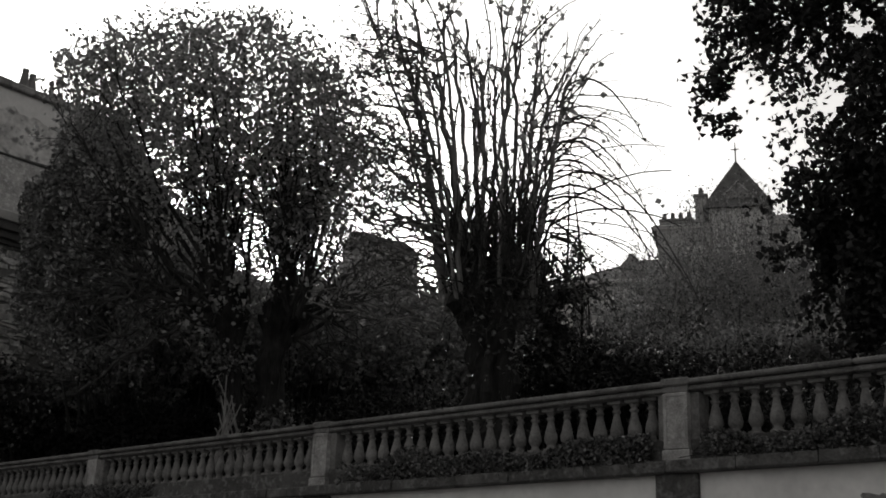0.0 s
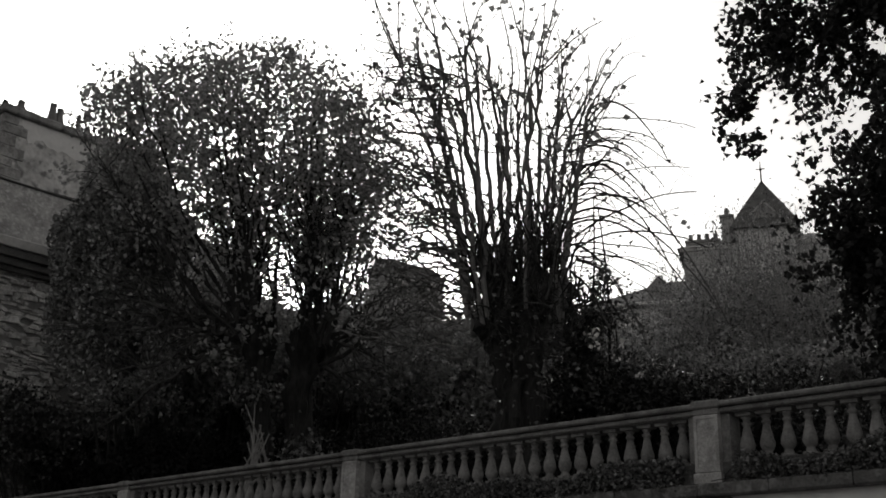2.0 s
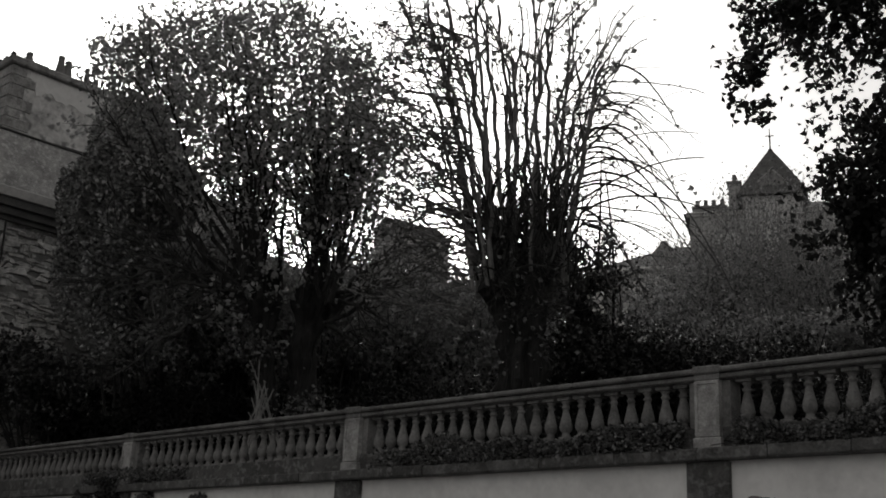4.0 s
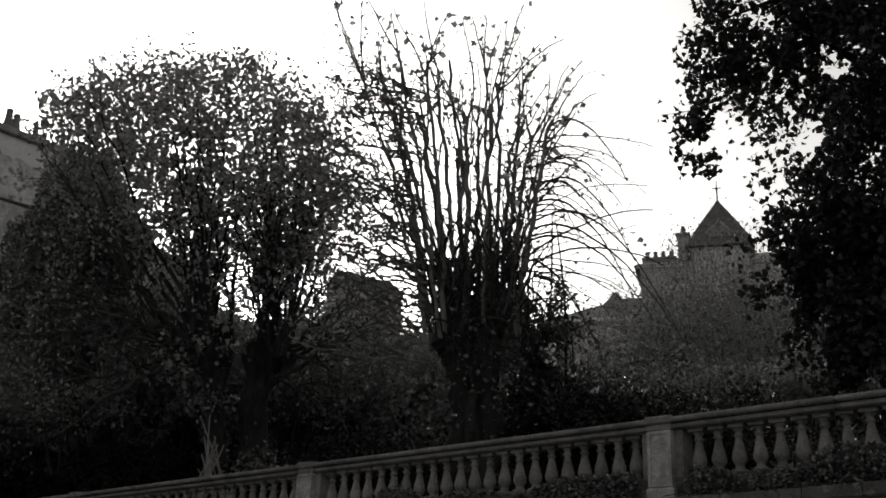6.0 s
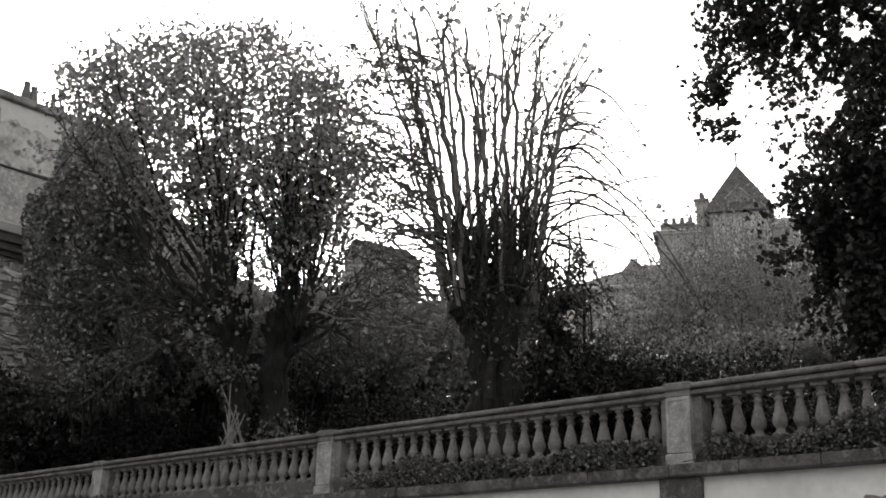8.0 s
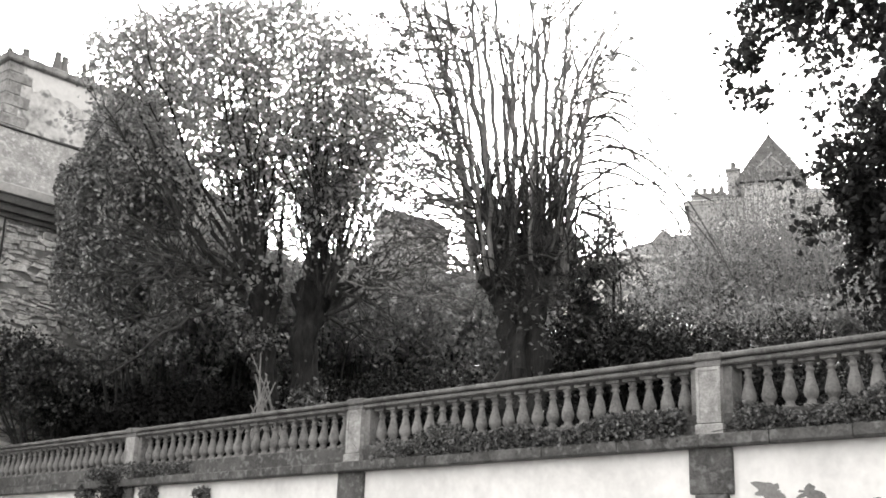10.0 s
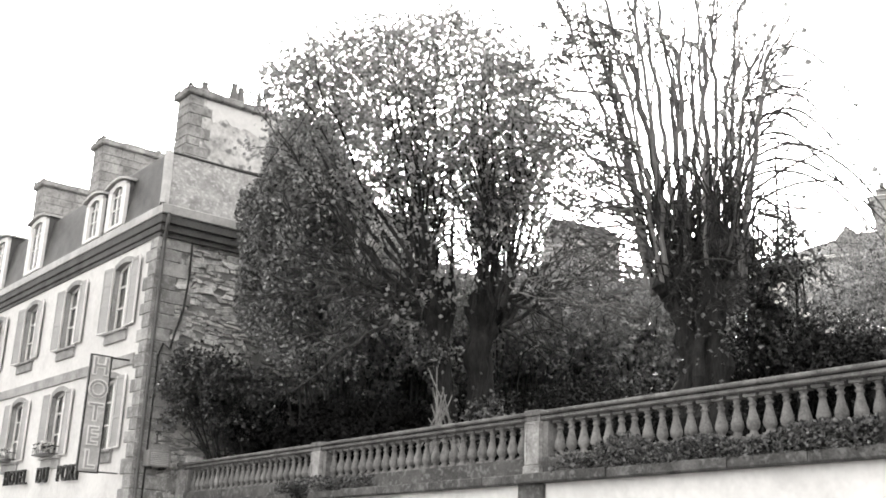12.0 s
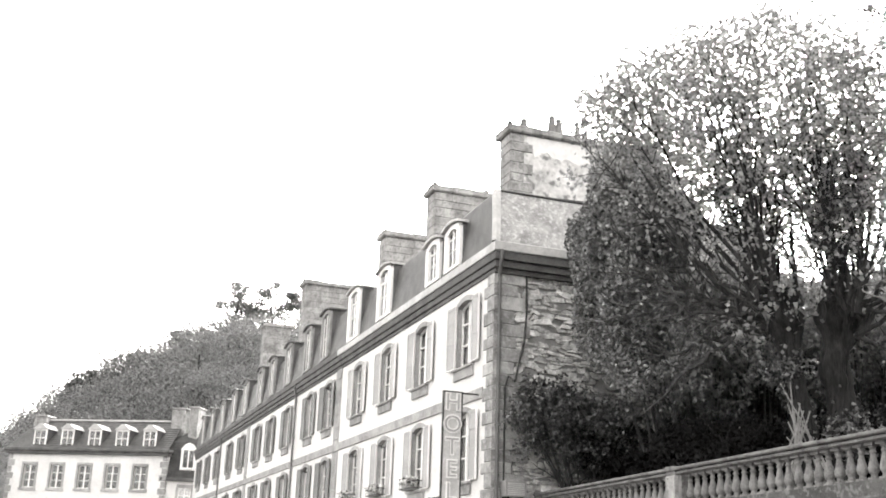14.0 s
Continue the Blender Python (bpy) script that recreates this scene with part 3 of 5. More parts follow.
def downpipe(house, x, z0=0.0, z1=9.7, y=FY - 0.08):
    g = Geo().tube([(x, FY - 0.14, 10.0), (x, FY - 0.17, 9.8), (x, y, 9.3), (x, y, z0)], 0.05, 8)
    for z in np.arange(1.5, 9.2, 2.0):
        g.box(x - 0.07, y - 0.06, z, x + 0.07, FY, z + 0.04)
    part("downpipe", g, PIPE, house)


def house(name, x0, x1, wins, dormers, chims, label, dark, ends=False, pipes=()):
    """One house of the row, from x0 (far end) to x1."""
    h = thing(name, ((x0 + x1) / 2, FY, 0), label, "house", "houses of the quay terrace")
    holes = [(x, z - 0.03, OPEN_W / 2 + 0.045, ROW_H + 0.07) for x in wins for z in (SILL_U, SILL_L)]
    part("wall", wall_with_openings(x0, x1, FY, FY + 0.4, 0, 9.55, holes), PLASTER, h, "white plastered street front")
    back = Geo().box(x0, 19.6, 0, x1, 20, 9.6).box(x0, FY + 0.4, 0, x0 + 0.3, 19.6, 9.6)
    back.box(x0 + 0.3, FY + 0.4, 9.4, x1 - 0.45, 19.6, 9.5)
    part("wall", back, PLASTER_OLD, h)
    if not ends:
        part("wall", Geo().box(x1 - 0.3, FY + 0.4, 0, x1 - 0.004, 19.6, 9.55), PLASTER_OLD, h)
    part("string_course", Geo().box(x0 + 0.0, FY - 0.05, 6.12, x1 - (0.7 if ends else 0.0), FY + 0.02, 6.42, 0.012), GRANITE, h)
    moulding(h, x0, x1, ends)
    gutter(h, x0, x1, ends, ZINC if ends else CORNICE)
    # mansard: steep lower slope in slate courses, nearly flat top
    e = 0.42 if ends else 0.0
    a, b, c, d = (x0, FY - 0.06, 10.22), (x1 + (0.18 if ends else 0), FY - 0.06, 10.22), (x0, FY + 0.16, 11.95), (x1 - e, FY + 0.16, 11.95)
    part("roof", courses(a, b, c, d, 20, 0.012), SLATE, h, "steep slate mansard slope")
    part("roof", Geo().add([c, d, (x1 - e, 15, 12.1), (x0, 15, 12.1), (x1 - e, 20.2, 10.3), (x0, 20.2, 10.3)], [(0, 1, 2, 3), (3, 2, 4, 5)]), SLATE, h)
    if ends:
        part("roof", courses(b, (x1 + 0.18, 20, 10.22), d, (x1 - e, 19.5, 11.95), 26, 0.006), SLATE_MOSS, h, "mossy slate slope over the end wall")
        hip = Geo()
        hip.tube([(b[0] + 0.02, b[1] - 0.02, b[2]), ((b[0] + d[0]) / 2 - 0.06, (b[1] + d[1]) / 2 + 0.03, (b[2] + d[2]) / 2), d], 0.13, 6)
        part("hip_flashing", hip, ZINC, h, "pale zinc hip flashing")
        part("ridge_flashing", Geo().box(x1 - e - 0.06, FY + 0.3, 11.94, x1 - e + 0.05, 19.4, 12.0, 0.02), SLATE_DARK, h)
    for x in wins:
        for z in (SILL_U, SILL_L):
            add_window(h, x, z, dark)
    for x, w, top in dormers:
        dormer(h, x, w, top, pale=not dark)
    for args in chims:
        chimney(h, *args)
    for x in pipes:
        downpipe(h, x)
    return h


hotel = house("hotel", -41.9, HX, [-27.75, -31.55, -35.3, -39.0], [(-28.75, 1.25, 11.8), (-30.5, 1.25, 11.8), (-35.8, 1.6, 12.3), (-39.9, 1.6, 12.45)],
              [(-28.77, 12.0, 16.4, 15.02, 0.85, [(12.62, 0.5), (13.6, 0.78), (13.84, 0.7), (14.52, 0.35), (14.78, 0.38)], True), (-35.8, 12.0, 14.6, 15.4, 0.9, [(14.2, 0.3)])],
              "white plastered hotel with granite quoins, grey shutters and slate mansard", False, True)
house_b = house("house", -62.6, -41.9, [-43.6, -47.05, -51.8, -55.8, -59.6], [(-44.5, 1.5, 12.55), (-47.8, 1.5, 12.5), (-52.1, 1.5, 12.5), (-56.2, 1.5, 12.5), (-59.6, 1.5, 12.5)],
                [(-42.0, 12.0, 14.0, 15.45, 0.9), (-57.3, 12.0, 15.6, 17.05, 0.95)],
                "white plastered house with dark shutters and slate dormers", True, False, [-49.8])
house_c = house("house", -86.0, -62.6, [-64.6, -69.0, -74.1, -78.6, -83.0], [(-64.4, 1.5, 12.5), (-68.5, 1.5, 12.5), (-73.2, 1.5, 12.5), (-77.9, 1.5, 12.5), (-82.4, 1.5, 12.5)],
                [(-68.94, 12.0, 13.7, 17.0, 0.9)], "white plastered house at the end of the terrace, dark shutters", True, False, [-72.7])
# granite strips between the houses
for h, x in ((house_b, -41.9), (house_c, -62.6)):
    for k in range(19):
        z = 0.2 + k * 0.49
        part("quoin", Geo().box(x - 0.42, FY - 0.035, z + 0.006, x + 0.42, FY + 0.03, z + 0.484, 0.012), GRANITE, h)


def rough_stone(r, x0, y0, z0, x1, y1, z1, b):
    """An undressed stone in a wall that faces +x: six-sided outline, tilted face."""
    j = lambda k: r.uniform(-k, k)
    jy, jz = min(0.08, (y1 - y0) * 0.28), min(0.045, (z1 - z0) * 0.33)
    ym = (y0 + y1) / 2 + j((y1 - y0) * 0.25)
    o = [(y0 + j(jy), z0 + j(jz)), (ym + j(jy), z0 + j(jz)), (y1 + j(jy), z0 + j(jz)), (y1 + j(jy), z1 + j(jz)), (ym + j(jy), z1 + j(jz)), (y0 + j(jy), z1 + j(jz))]
    cy, cz = sum(p[0] for p in o) / 6, sum(p[1] for p in o) / 6
    lean = r.gauss(0.0, 0.09)
    o = [(y, z + lean * (y - cy)) for y, z in o]
    ty, tz = j(0.12), j(0.25)
    v = [(x0, y, z) for y, z in o]
    v += [(x1 - 0.015 + ty * (y - cy) + tz * (z - cz), y, z) for y, z in o]
    v += [(x1 + ty * (y - cy) * 0.8 + tz * (z - cz) * 0.8, cy + (y - cy) * 0.84, cz + (z - cz) * 0.8) for y, z in o]
    f = [tuple(range(12, 18))]
    for k in (0, 6):
        f += [(k + i, k + (i + 1) % 6, k + 6 + (i + 1) % 6, k + 6 + i) for i in range(6)]
    return Geo().add(v, f)


def end_wall(h):
    """The hotel's rubble end wall with its dressed corner, pipe and cable."""
    part("end_wall", Geo().box(HX - 0.45, FY + 0.4, 0, HX - 0.05, 20, 9.55), MORTAR, h, "rough rubble stone end wall")
    r = random.Random(7)
    z, k = 0.1, 0
    while z < 9.48:
        hh = min(r.uniform(0.28, 0.4), 9.5 - z)
        a, b = (0.45, 0.95) if k % 2 else (0.68, 0.6)
        part("quoin", Geo().box(HX - a, FY - 0.035, z + 0.005, HX + 0.03, FY + b + r.uniform(-0.1, 0.1), z + hh - 0.005, 0.014), QUOIN, h)
        z += hh
        k += 1
    rest, count, z = Geo(), 0, 0.4
    while z < 9.5:
        hh = r.uniform(0.06, 0.17)
        for a, b in blocks(r, FY + 0.62, 19.0, 0.12, 0.55):
            d = r.uniform(0.0, 0.05)
            jz, jh = r.uniform(-0.03, 0.03), hh * r.uniform(0.75, 1.2)
            if r.random() < 0.12:
                continue
            box = (HX - 0.1, a + 0.007, z + jz, HX - 0.04 + d, b - 0.007, z + jz + jh - 0.008, 0.01)
            if 3.4 < z < 9.4 and b < 13.6 and count < 290:
                part("stone", rough_stone(r, *box), RUBBLE, h)
                count += 1
            else:
                rest.add(*zip_band(rough_stone(r, *box)))
        z += hh
    ob = part("rubble", rest, RUBBLE, h)
    tagged(ob, kind="stuff")
    g = Geo().tube([(HX + 0.4, FY + 0.02, 9.98), (HX + 0.36, FY + 0.02, 9.7), (HX + 0.09, FY + 0.1, 9.3), (HX + 0.09, FY + 0.1, 0.2)], 0.05, 8)
    for q in np.arange(1.5, 9.2, 1.9):
        g.box(HX, FY + 0.04, q, HX + 0.1, FY + 0.16, q + 0.04)
    part("downpipe", g, PIPE, h, "dark downpipe at the corner")
    g = Geo().tube([(HX + 0.05, 11.5, 9.5), (HX + 0.06, 11.52, 8.5), (HX + 0.07, 11.45, 7.6), (HX + 0.06, 11.28, 6.9), (HX + 0.06, 11.2, 6.5)], 0.03, 6)
    g.tube([(HX + 0.06, 11.2, 6.5), (HX + 0.07, 11.0, 6.62), (HX + 0.07, 10.9, 6.3), (HX + 0.07, 10.9, 2.0)], 0.025, 6)
    part("cable", g, IRON, h)


end_wall(hotel)


# ---- things on the hotel ----
def letters(text, size, depth, m, material, parent, name="letters", label="", spacing=1.0, outline=0.0):
    cu = bpy.data.curves.new(name, "FONT")
    cu.body, cu.size, cu.extrude, cu.align_x, cu.align_y, cu.space_character = text, size, depth, "CENTER", "CENTER", spacing
    cu.offset = outline
    tmp = bpy.data.objects.new(name, cu)
    scene.collection.objects.link(tmp)
    me = bpy.data.meshes.new_from_object(tmp.evaluated_get(bpy.context.evaluated_depsgraph_get()))
    bpy.data.objects.remove(tmp)
    me.transform(m)
    me.transform(Matrix.Translation(-origin(parent)))
    me.materials.clear()
    me.materials.append(material)
    ob = new(name, me)
    ob.parent = parent
    if label:
        ob["label"] = label
    return ob


def build_sign():
    x, y0, y1, z0, z1 = -26.5, SIGN_Y0, SIGN_Y1, SIGN_Z0, SIGN_Z1
    s = thing("hotel_sign", (x, FY, z1), "tall projecting box sign with vertical neon letters on an iron bracket", "sign")
    part("box", Geo().box(x - 0.03, y0, z0, x + 0.03, y1, z1, 0.006), SIGN_FACE, s, "pale weathered sign box")
    f = Geo()
    for a, b in ((y0 - 0.02, y0 + 0.015), (y1 - 0.015, y1 + 0.02)):
        f.box(x - 0.04, a, z0 - 0.02, x + 0.04, b, z1 + 0.02)
    for a, b in ((z0 - 0.02, z0 + 0.015), (z1 - 0.015, z1 + 0.02)):
        f.box(x - 0.04, y0, a, x + 0.04, y1, b)
    part("frame", f, IRON, s)
    for z in (z0 + 0.02, z1 - 0.02):
        part("bracket", Geo().tube([(x, y1, z), (x, FY, z)], 0.02, 6), IRON, s)
    part("stay", Geo().tube([(x, y0 + 0.1, z1), (x, FY, z1 + 0.0)], 0.012, 6), IRON, s)
    step = (z1 - z0) / 5
    for i, ch in enumerate("HOTEL"):
        m = Matrix.Translation((x + 0.05, (y0 + y1) / 2, z1 - step * (i + 0.5))) @ Matrix.Rotation(radians(90), 4, "Z") @ Matrix.Rotation(radians(90), 4, "X")
        letters(ch, 0.62, 0.012, m, WHITE_WOOD, s, "letter", "white outlined letter", outline=0.032)
        letters(ch, 0.62, 0.012, Matrix.Translation((0.014, 0, 0)) @ m, SHUTTER, s, "letter_core", outline=-0.004)


SIGN_Y0, SIGN_Y1, SIGN_Z0, SIGN_Z1 = 9.55, 10.07, 3.32, 6.24
build_sign()
ns = thing("name_sign", (-32.8, FY, 3.2), "row of dark capital letters fixed along the white front", "sign")
for word, cx in (("HOTEL", -34.3), ("DU", -31.85), ("PORT", -29.75)):
    letters(word, 0.64, 0.04, Matrix.Translation((cx, FY - 0.1, 3.45)) @ Matrix.Rotation(radians(90), 4, "X"), IRON, ns, "word", spacing=1.12)


def window_box(x):
    b = thing("window_box", (x, FY - 0.2, SILL_L), "iron rail with white flowers on a window sill", "window box", "window boxes")
    g = Geo()
    for z in (SILL_L + 0.06, SILL_L + 0.26):
        g.tube([(x - 0.75, FY - 0.1, z), (x - 0.75, FY - 0.34, z), (x + 0.75, FY - 0.34, z), (x + 0.75, FY - 0.1, z)], 0.014, 5)
    for k in range(9):
        u = x - 0.7 + 1.4 * k / 8
        g.tube([(u, FY - 0.34, SILL_L + 0.06), (u, FY - 0.34, SILL_L + 0.26)], 0.008, 5)
    part("rail", g, IRON, b)
    part("trough", Geo().box(x - 0.45, FY - 0.3, SILL_L + 0.0, x + 0.45, FY - 0.14, SILL_L + 0.1, 0.015), CLAY, b)
    r = np.random.default_rng(int(abs(x) * 7))
    n = 200
    p = np.stack([x + r.normal(0, 0.28, n), FY - 0.25 + r.normal(0, 0.08, n), SILL_L + 0.2 + r.uniform(0, 0.2, n)], 1)
    tagged(part("greenery", leaves(r, p[:90], 0.08), LEAF_SHRUB, b), kind="stuff")
    tagged(part("blossom", leaves(r, p[90:], 0.1, slim=1.0), WHITE_WOOD, b), kind="stuff")


for wx in (-31.55, -35.3, -39.0):
    window_box(wx)

ac = thing("air_conditioner", (HX, 11.1, 3.5), "small grey air-conditioning unit on the stone end wall", "air conditioner")
part("case", Geo().box(HX + 0.06, 10.82, 3.5, HX + 0.4, 11.4, 3.9, 0.02), GREY_CASE, ac)
for k in range(7):
    part("slat", Geo().box(HX + 0.4, 10.88, 3.55 + k * 0.045, HX + 0.412, 11.34, 3.575 + k * 0.045), ZINC, ac)
for y in (10.9, 11.28):
    part("bracket", Geo().box(HX - 0.02, y, 3.44, HX + 0.38, y + 0.04, 3.5), IRON, ac)

# ---- the houses at the far end of the quay ----
def place(ob, at, turn):
    ob.location, ob.rotation_euler = at, (0, 0, turn)


def lpart(name, geo, material, parent, label=""):
    """A part given in its thing's own axes."""
    ob = new(name, shaped(geo, name, material))
    ob.parent = parent
    if label:
        ob["label"] = label
    return ob


def far_house():
    """Local axes: x along the front, -y out of it. Five bays."""
    L = 13.0
    h = thing("far_house", (0, 0, 0), "white plastered house with grey stone window surrounds and slate roof", "house")
    xs = [-4.66 + 2.27 * i for i in range(5)]
    holes = [(x, z, 0.5, 1.75) for x in xs for z in (6.85, 3.6)]
    lpart("wall", wall_with_openings(-L / 2, L / 2, 0, 0.4, 0, 9.4, holes), PLASTER, h)
    lpart("wall", Geo().box(-L / 2, 0.4, 0, -L / 2 + 0.4, 9, 9.4).box(L / 2 - 0.4, 0.4, 0, L / 2, 9, 9.4).box(-L / 2, 9, 0, L / 2, 9.4, 9.4), PLASTER_OLD, h)
    lpart("cornice", Geo().box(-L / 2 - 0.2, -0.3, 9.4, L / 2 + 0.2, 0.5, 9.62, 0.02).box(-L / 2 - 0.3, -0.45, 9.62, L / 2 + 0.3, 0.5, 9.85, 0.03), CORNICE, h)
    lpart("roof", courses((-L / 2 - 0.2, -0.3, 9.85), (L / 2 + 0.2, -0.3, 9.85), (-L / 2 + 0.7, 3.0, 12.35), (L / 2, 3.0, 12.35), 14, 0.03), SLATE, h)
    lpart("roof", Geo().add([(-L / 2 + 0.7, 3, 12.35), (L / 2, 3, 12.35), (L / 2, 9.4, 9.85), (-L / 2, 9.4, 9.85), (-L / 2 - 0.2, -0.3, 9.85)], [(0, 1, 2, 3), (0, 3, 4)]), SLATE, h)
    lpart("ridge", Geo().box(-L / 2 + 0.6, 2.85, 12.32, L / 2, 3.15, 12.46, 0.02), ZINC, h)
    for x in xs:
        for z in (6.85, 3.6):
            s = Geo()
            for a in (-1, 1):
                s.box(min(a * 0.5, a * 0.66) + x, -0.04, z - 0.1, max(a * 0.5, a * 0.66) + x, 0.2, z + 1.75)
            s.box(x - 0.66, -0.04, z + 1.75, x + 0.66, 0.2, z + 1.93).box(x - 0.72, -0.08, z - 0.22, x + 0.72, 0.2, z - 0.02)
            w = lpart("window", s, GRANITE, h)
            f = Geo()
            for u in (-0.47, -0.03, 0.03, 0.47):
                f.box(x + u - 0.03, 0.15, z, x + u + 0.03, 0.2, z + 1.75)
            for q in (0.03, 0.58, 1.15, 1.72):
                f.box(x - 0.48, 0.155, z + q - 0.025, x + 0.48, 0.195, z + q + 0.025)
            lpart("frame", f, WHITE_WOOD, w)
            lpart("pane", Geo().box(x - 0.5, 0.18, z, x + 0.5, 0.188, z + 1.75), GLASS, w).visible_shadow = False
            # dark sheet, not cloth: the unlit room's shade is put into its colour
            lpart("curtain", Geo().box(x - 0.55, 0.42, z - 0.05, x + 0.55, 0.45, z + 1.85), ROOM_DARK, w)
        x += 0.5
        d = lpart("dormer", Geo().box(x - 0.52, 0.12, 10.0, x + 0.52, 2.2, 11.35), SLATE, h)
        g = Geo()
        for u in (-0.52, 0.42):
            g.box(x + u, 0.02, 9.95, x + u + 0.1, 0.14, 11.35)
        g.box(x - 0.42, 0.02, 9.95, x + 0.42, 0.14, 10.1).box(x - 0.42, 0.02, 11.2, x + 0.42, 0.14, 11.35).box(x - 0.03, 0.02, 10.1, x + 0.03, 0.14, 11.2).box(x - 0.42, 0.04, 10.62, x + 0.42, 0.1, 10.68)
        lpart("frame", g, WHITE_WOOD, d)
        lpart("pane", Geo().box(x - 0.42, 0.1, 10.1, x + 0.42, 0.115, 11.2), GLASS, d)
        lpart("roof", Geo().prism([(x - 0.62, 11.33), (x + 0.62, 11.33), (x + 0.12, 11.75), (x - 0.12, 11.75)], 2.4, -0.1), ZINC, d)
    for s, k in ((-1, 9), (1, 8)):
        for i in range(15):
            a = 0.5 if i % 2 else 0.32
            u0, u1 = sorted((s * L / 2 + s * 0.03, s * (L / 2 - a)))
            lpart("quoin", Geo().box(u0, -0.04, 2.0 + i * 0.5, u1, 0.3, 2.46 + i * 0.5, 0.02), GRANITE, h)
    for cx, cz, w in ((-L / 2 + 1.0, 12.7, 1.0), (L / 2 - 0.3, 13.4, 1.1), (L / 2 + 1.0, 13.5, 0.7)):
        c = lpart("chimney", Geo().box(cx - w / 2, 2.2, 10.5, cx + w / 2, 3.7, cz - 0.15, 0.03), CHIMNEY, h)
        lpart("cap", Geo().box(cx - w / 2 - 0.08, 2.1, cz - 0.15, cx + w / 2 + 0.08, 3.8, cz, 0.03), CHIMNEY, c)
    return h


fh = far_house()
FH_A, FH_B = Vector((-95.5, -3.3, 0)), Vector((-89.0, 8.7, 0))
place(fh, (FH_A + FH_B) / 2, math.atan2((FH_B - FH_A).y, (FH_B - FH_A).x))
fh.scale = ((FH_B - FH_A).length / 13.0, 1, 1.055)


def link_house():
    h = thing("link_house", (0, 0, 0), "low white house with steep dark slate roof between larger houses", "house")
    lpart("wall", wall_with_openings(-2.2, 2.6, 0, 0.4, 0, 8.1, [(-0.4, 5.6, 0.5, 1.9)]), PLASTER, h)
    lpart("wall", Geo().box(-2.2, 0.4, 0, -1.8, 6, 8.1).box(2.2, 0.4, 0, 2.6, 6, 8.1), PLASTER_OLD, h)
    lpart("roof", courses((-2.3, -0.3, 8.2), (2.7, -0.3, 8.2), (-2.2, 0.5, 11.2), (2.7, 0.5, 11.2), 12, 0.03), SLATE_DARK, h)
    lpart("roof", Geo().add([(-2.2, 0.5, 11.2), (2.7, 0.5, 11.2), (2.7, 4, 13.3), (1.4, 4, 13.3), (-2.2, 6, 8.2), (2.7, 6, 8.2)], [(0, 1, 2, 3), (3, 2, 5, 4), (0, 3, 4)]), SLATE_DARK, h)
    lpart("cornice", Geo().box(-2.4, -0.4, 8.0, 2.8, 0.3, 8.25, 0.03), CORNICE, h)
    w = lpart("window", Geo().box(-1.05, -0.06, 5.35, 0.25, 0.2, 5.58).box(-1.05, -0.04, 7.5, 0.25, 0.2, 7.75).box(-1.1, -0.04, 5.58, -0.9, 0.2, 7.5).box(0.1, -0.04, 5.58, 0.3, 0.2, 7.5), GRANITE, h)
    f = Geo()
    for u in (-0.87, -0.4, 0.07):
        f.box(u - 0.04, 0.14, 5.6, u + 0.04, 0.2, 7.5)
    for q in (5.65, 6.3, 6.9, 7.45):
        f.box(-0.9, 0.15, q - 0.03, 0.1, 0.19, q + 0.03)
    lpart("frame", f, WHITE_WOOD, w)
    lpart("pane", Geo().box(-0.9, 0.18, 5.58, 0.1, 0.19, 7.5), GLASS, w)
    d = lpart("dormer", Geo().box(-0.9, 0.1, 8.9, 0.2, 1.8, 10.6), SLATE_DARK, h)
    fr = Geo()
    fr.box(-0.96, -0.12, 8.85, -0.76, 0.12, 10.5).box(0.06, -0.12, 8.85, 0.26, 0.12, 10.5).box(-0.76, -0.12, 8.85, 0.06, 0.12, 9.1).box(-0.4, -0.11, 9.1, -0.3, 0.1, 10.6)
    fr.prism([(-1.02, 10.5), (0.32, 10.5), (0.0, 10.95), (-0.35, 11.1), (-0.7, 10.95)], 0.25, -0.15)
    lpart("frame", fr, WHITE_WOOD, d)
    lpart("pane", Geo().box(-0.76, 0.06, 9.1, 0.06, 0.07, 10.5), GLASS, d)
    g = Geo().tube([(-2.35, -0.1, 8.0), (-2.35, -0.1, 0.1)], 0.06, 6)
    lpart("downpipe", g, PIPE, h)
    return h


lh = link_house()
place(lh, (-89.2, 10.75, 0), radians(83))

old = thing("stone_house", (-99, -7.5, 0), "old grey stone house with a slate roof", "house")
part("wall", Geo().box(-104, -13, 0, -98, -4.6, 11.2, 0.05), RUBBLE, old)
part("roof", Geo().prism([(-13.3, 11.2), (-4.3, 11.2), (-6.5, 12.2), (-11, 12.2)], 6.4, -104.2, "x"), SLATE, old)
shed = thing("low_house", (-97, -7.0, 0), "low grey house with a dark slate roof", "house")
part("wall", Geo().box(-97.8, -12, 0, -94.4, -4.4, 7.2, 0.03), PLASTER_OLD, shed)
part("roof", Geo().prism([(-12.3, 7.2), (-4.1, 7.2), (-4.9, 9.0), (-11.5, 9.0)], 3.8, -98, "x"), SLATE, shed)


# ---- villa on the hill and the stone tower behind the trees ----
def polar(az, el, dist):
    """A place by bearing and rise from the street corner where one stands."""
    a, e = radians(az), math.tan(radians(el))
    return Vector((-math.sin(a) * dist, math.cos(a) * dist, 1.6 + e * dist))


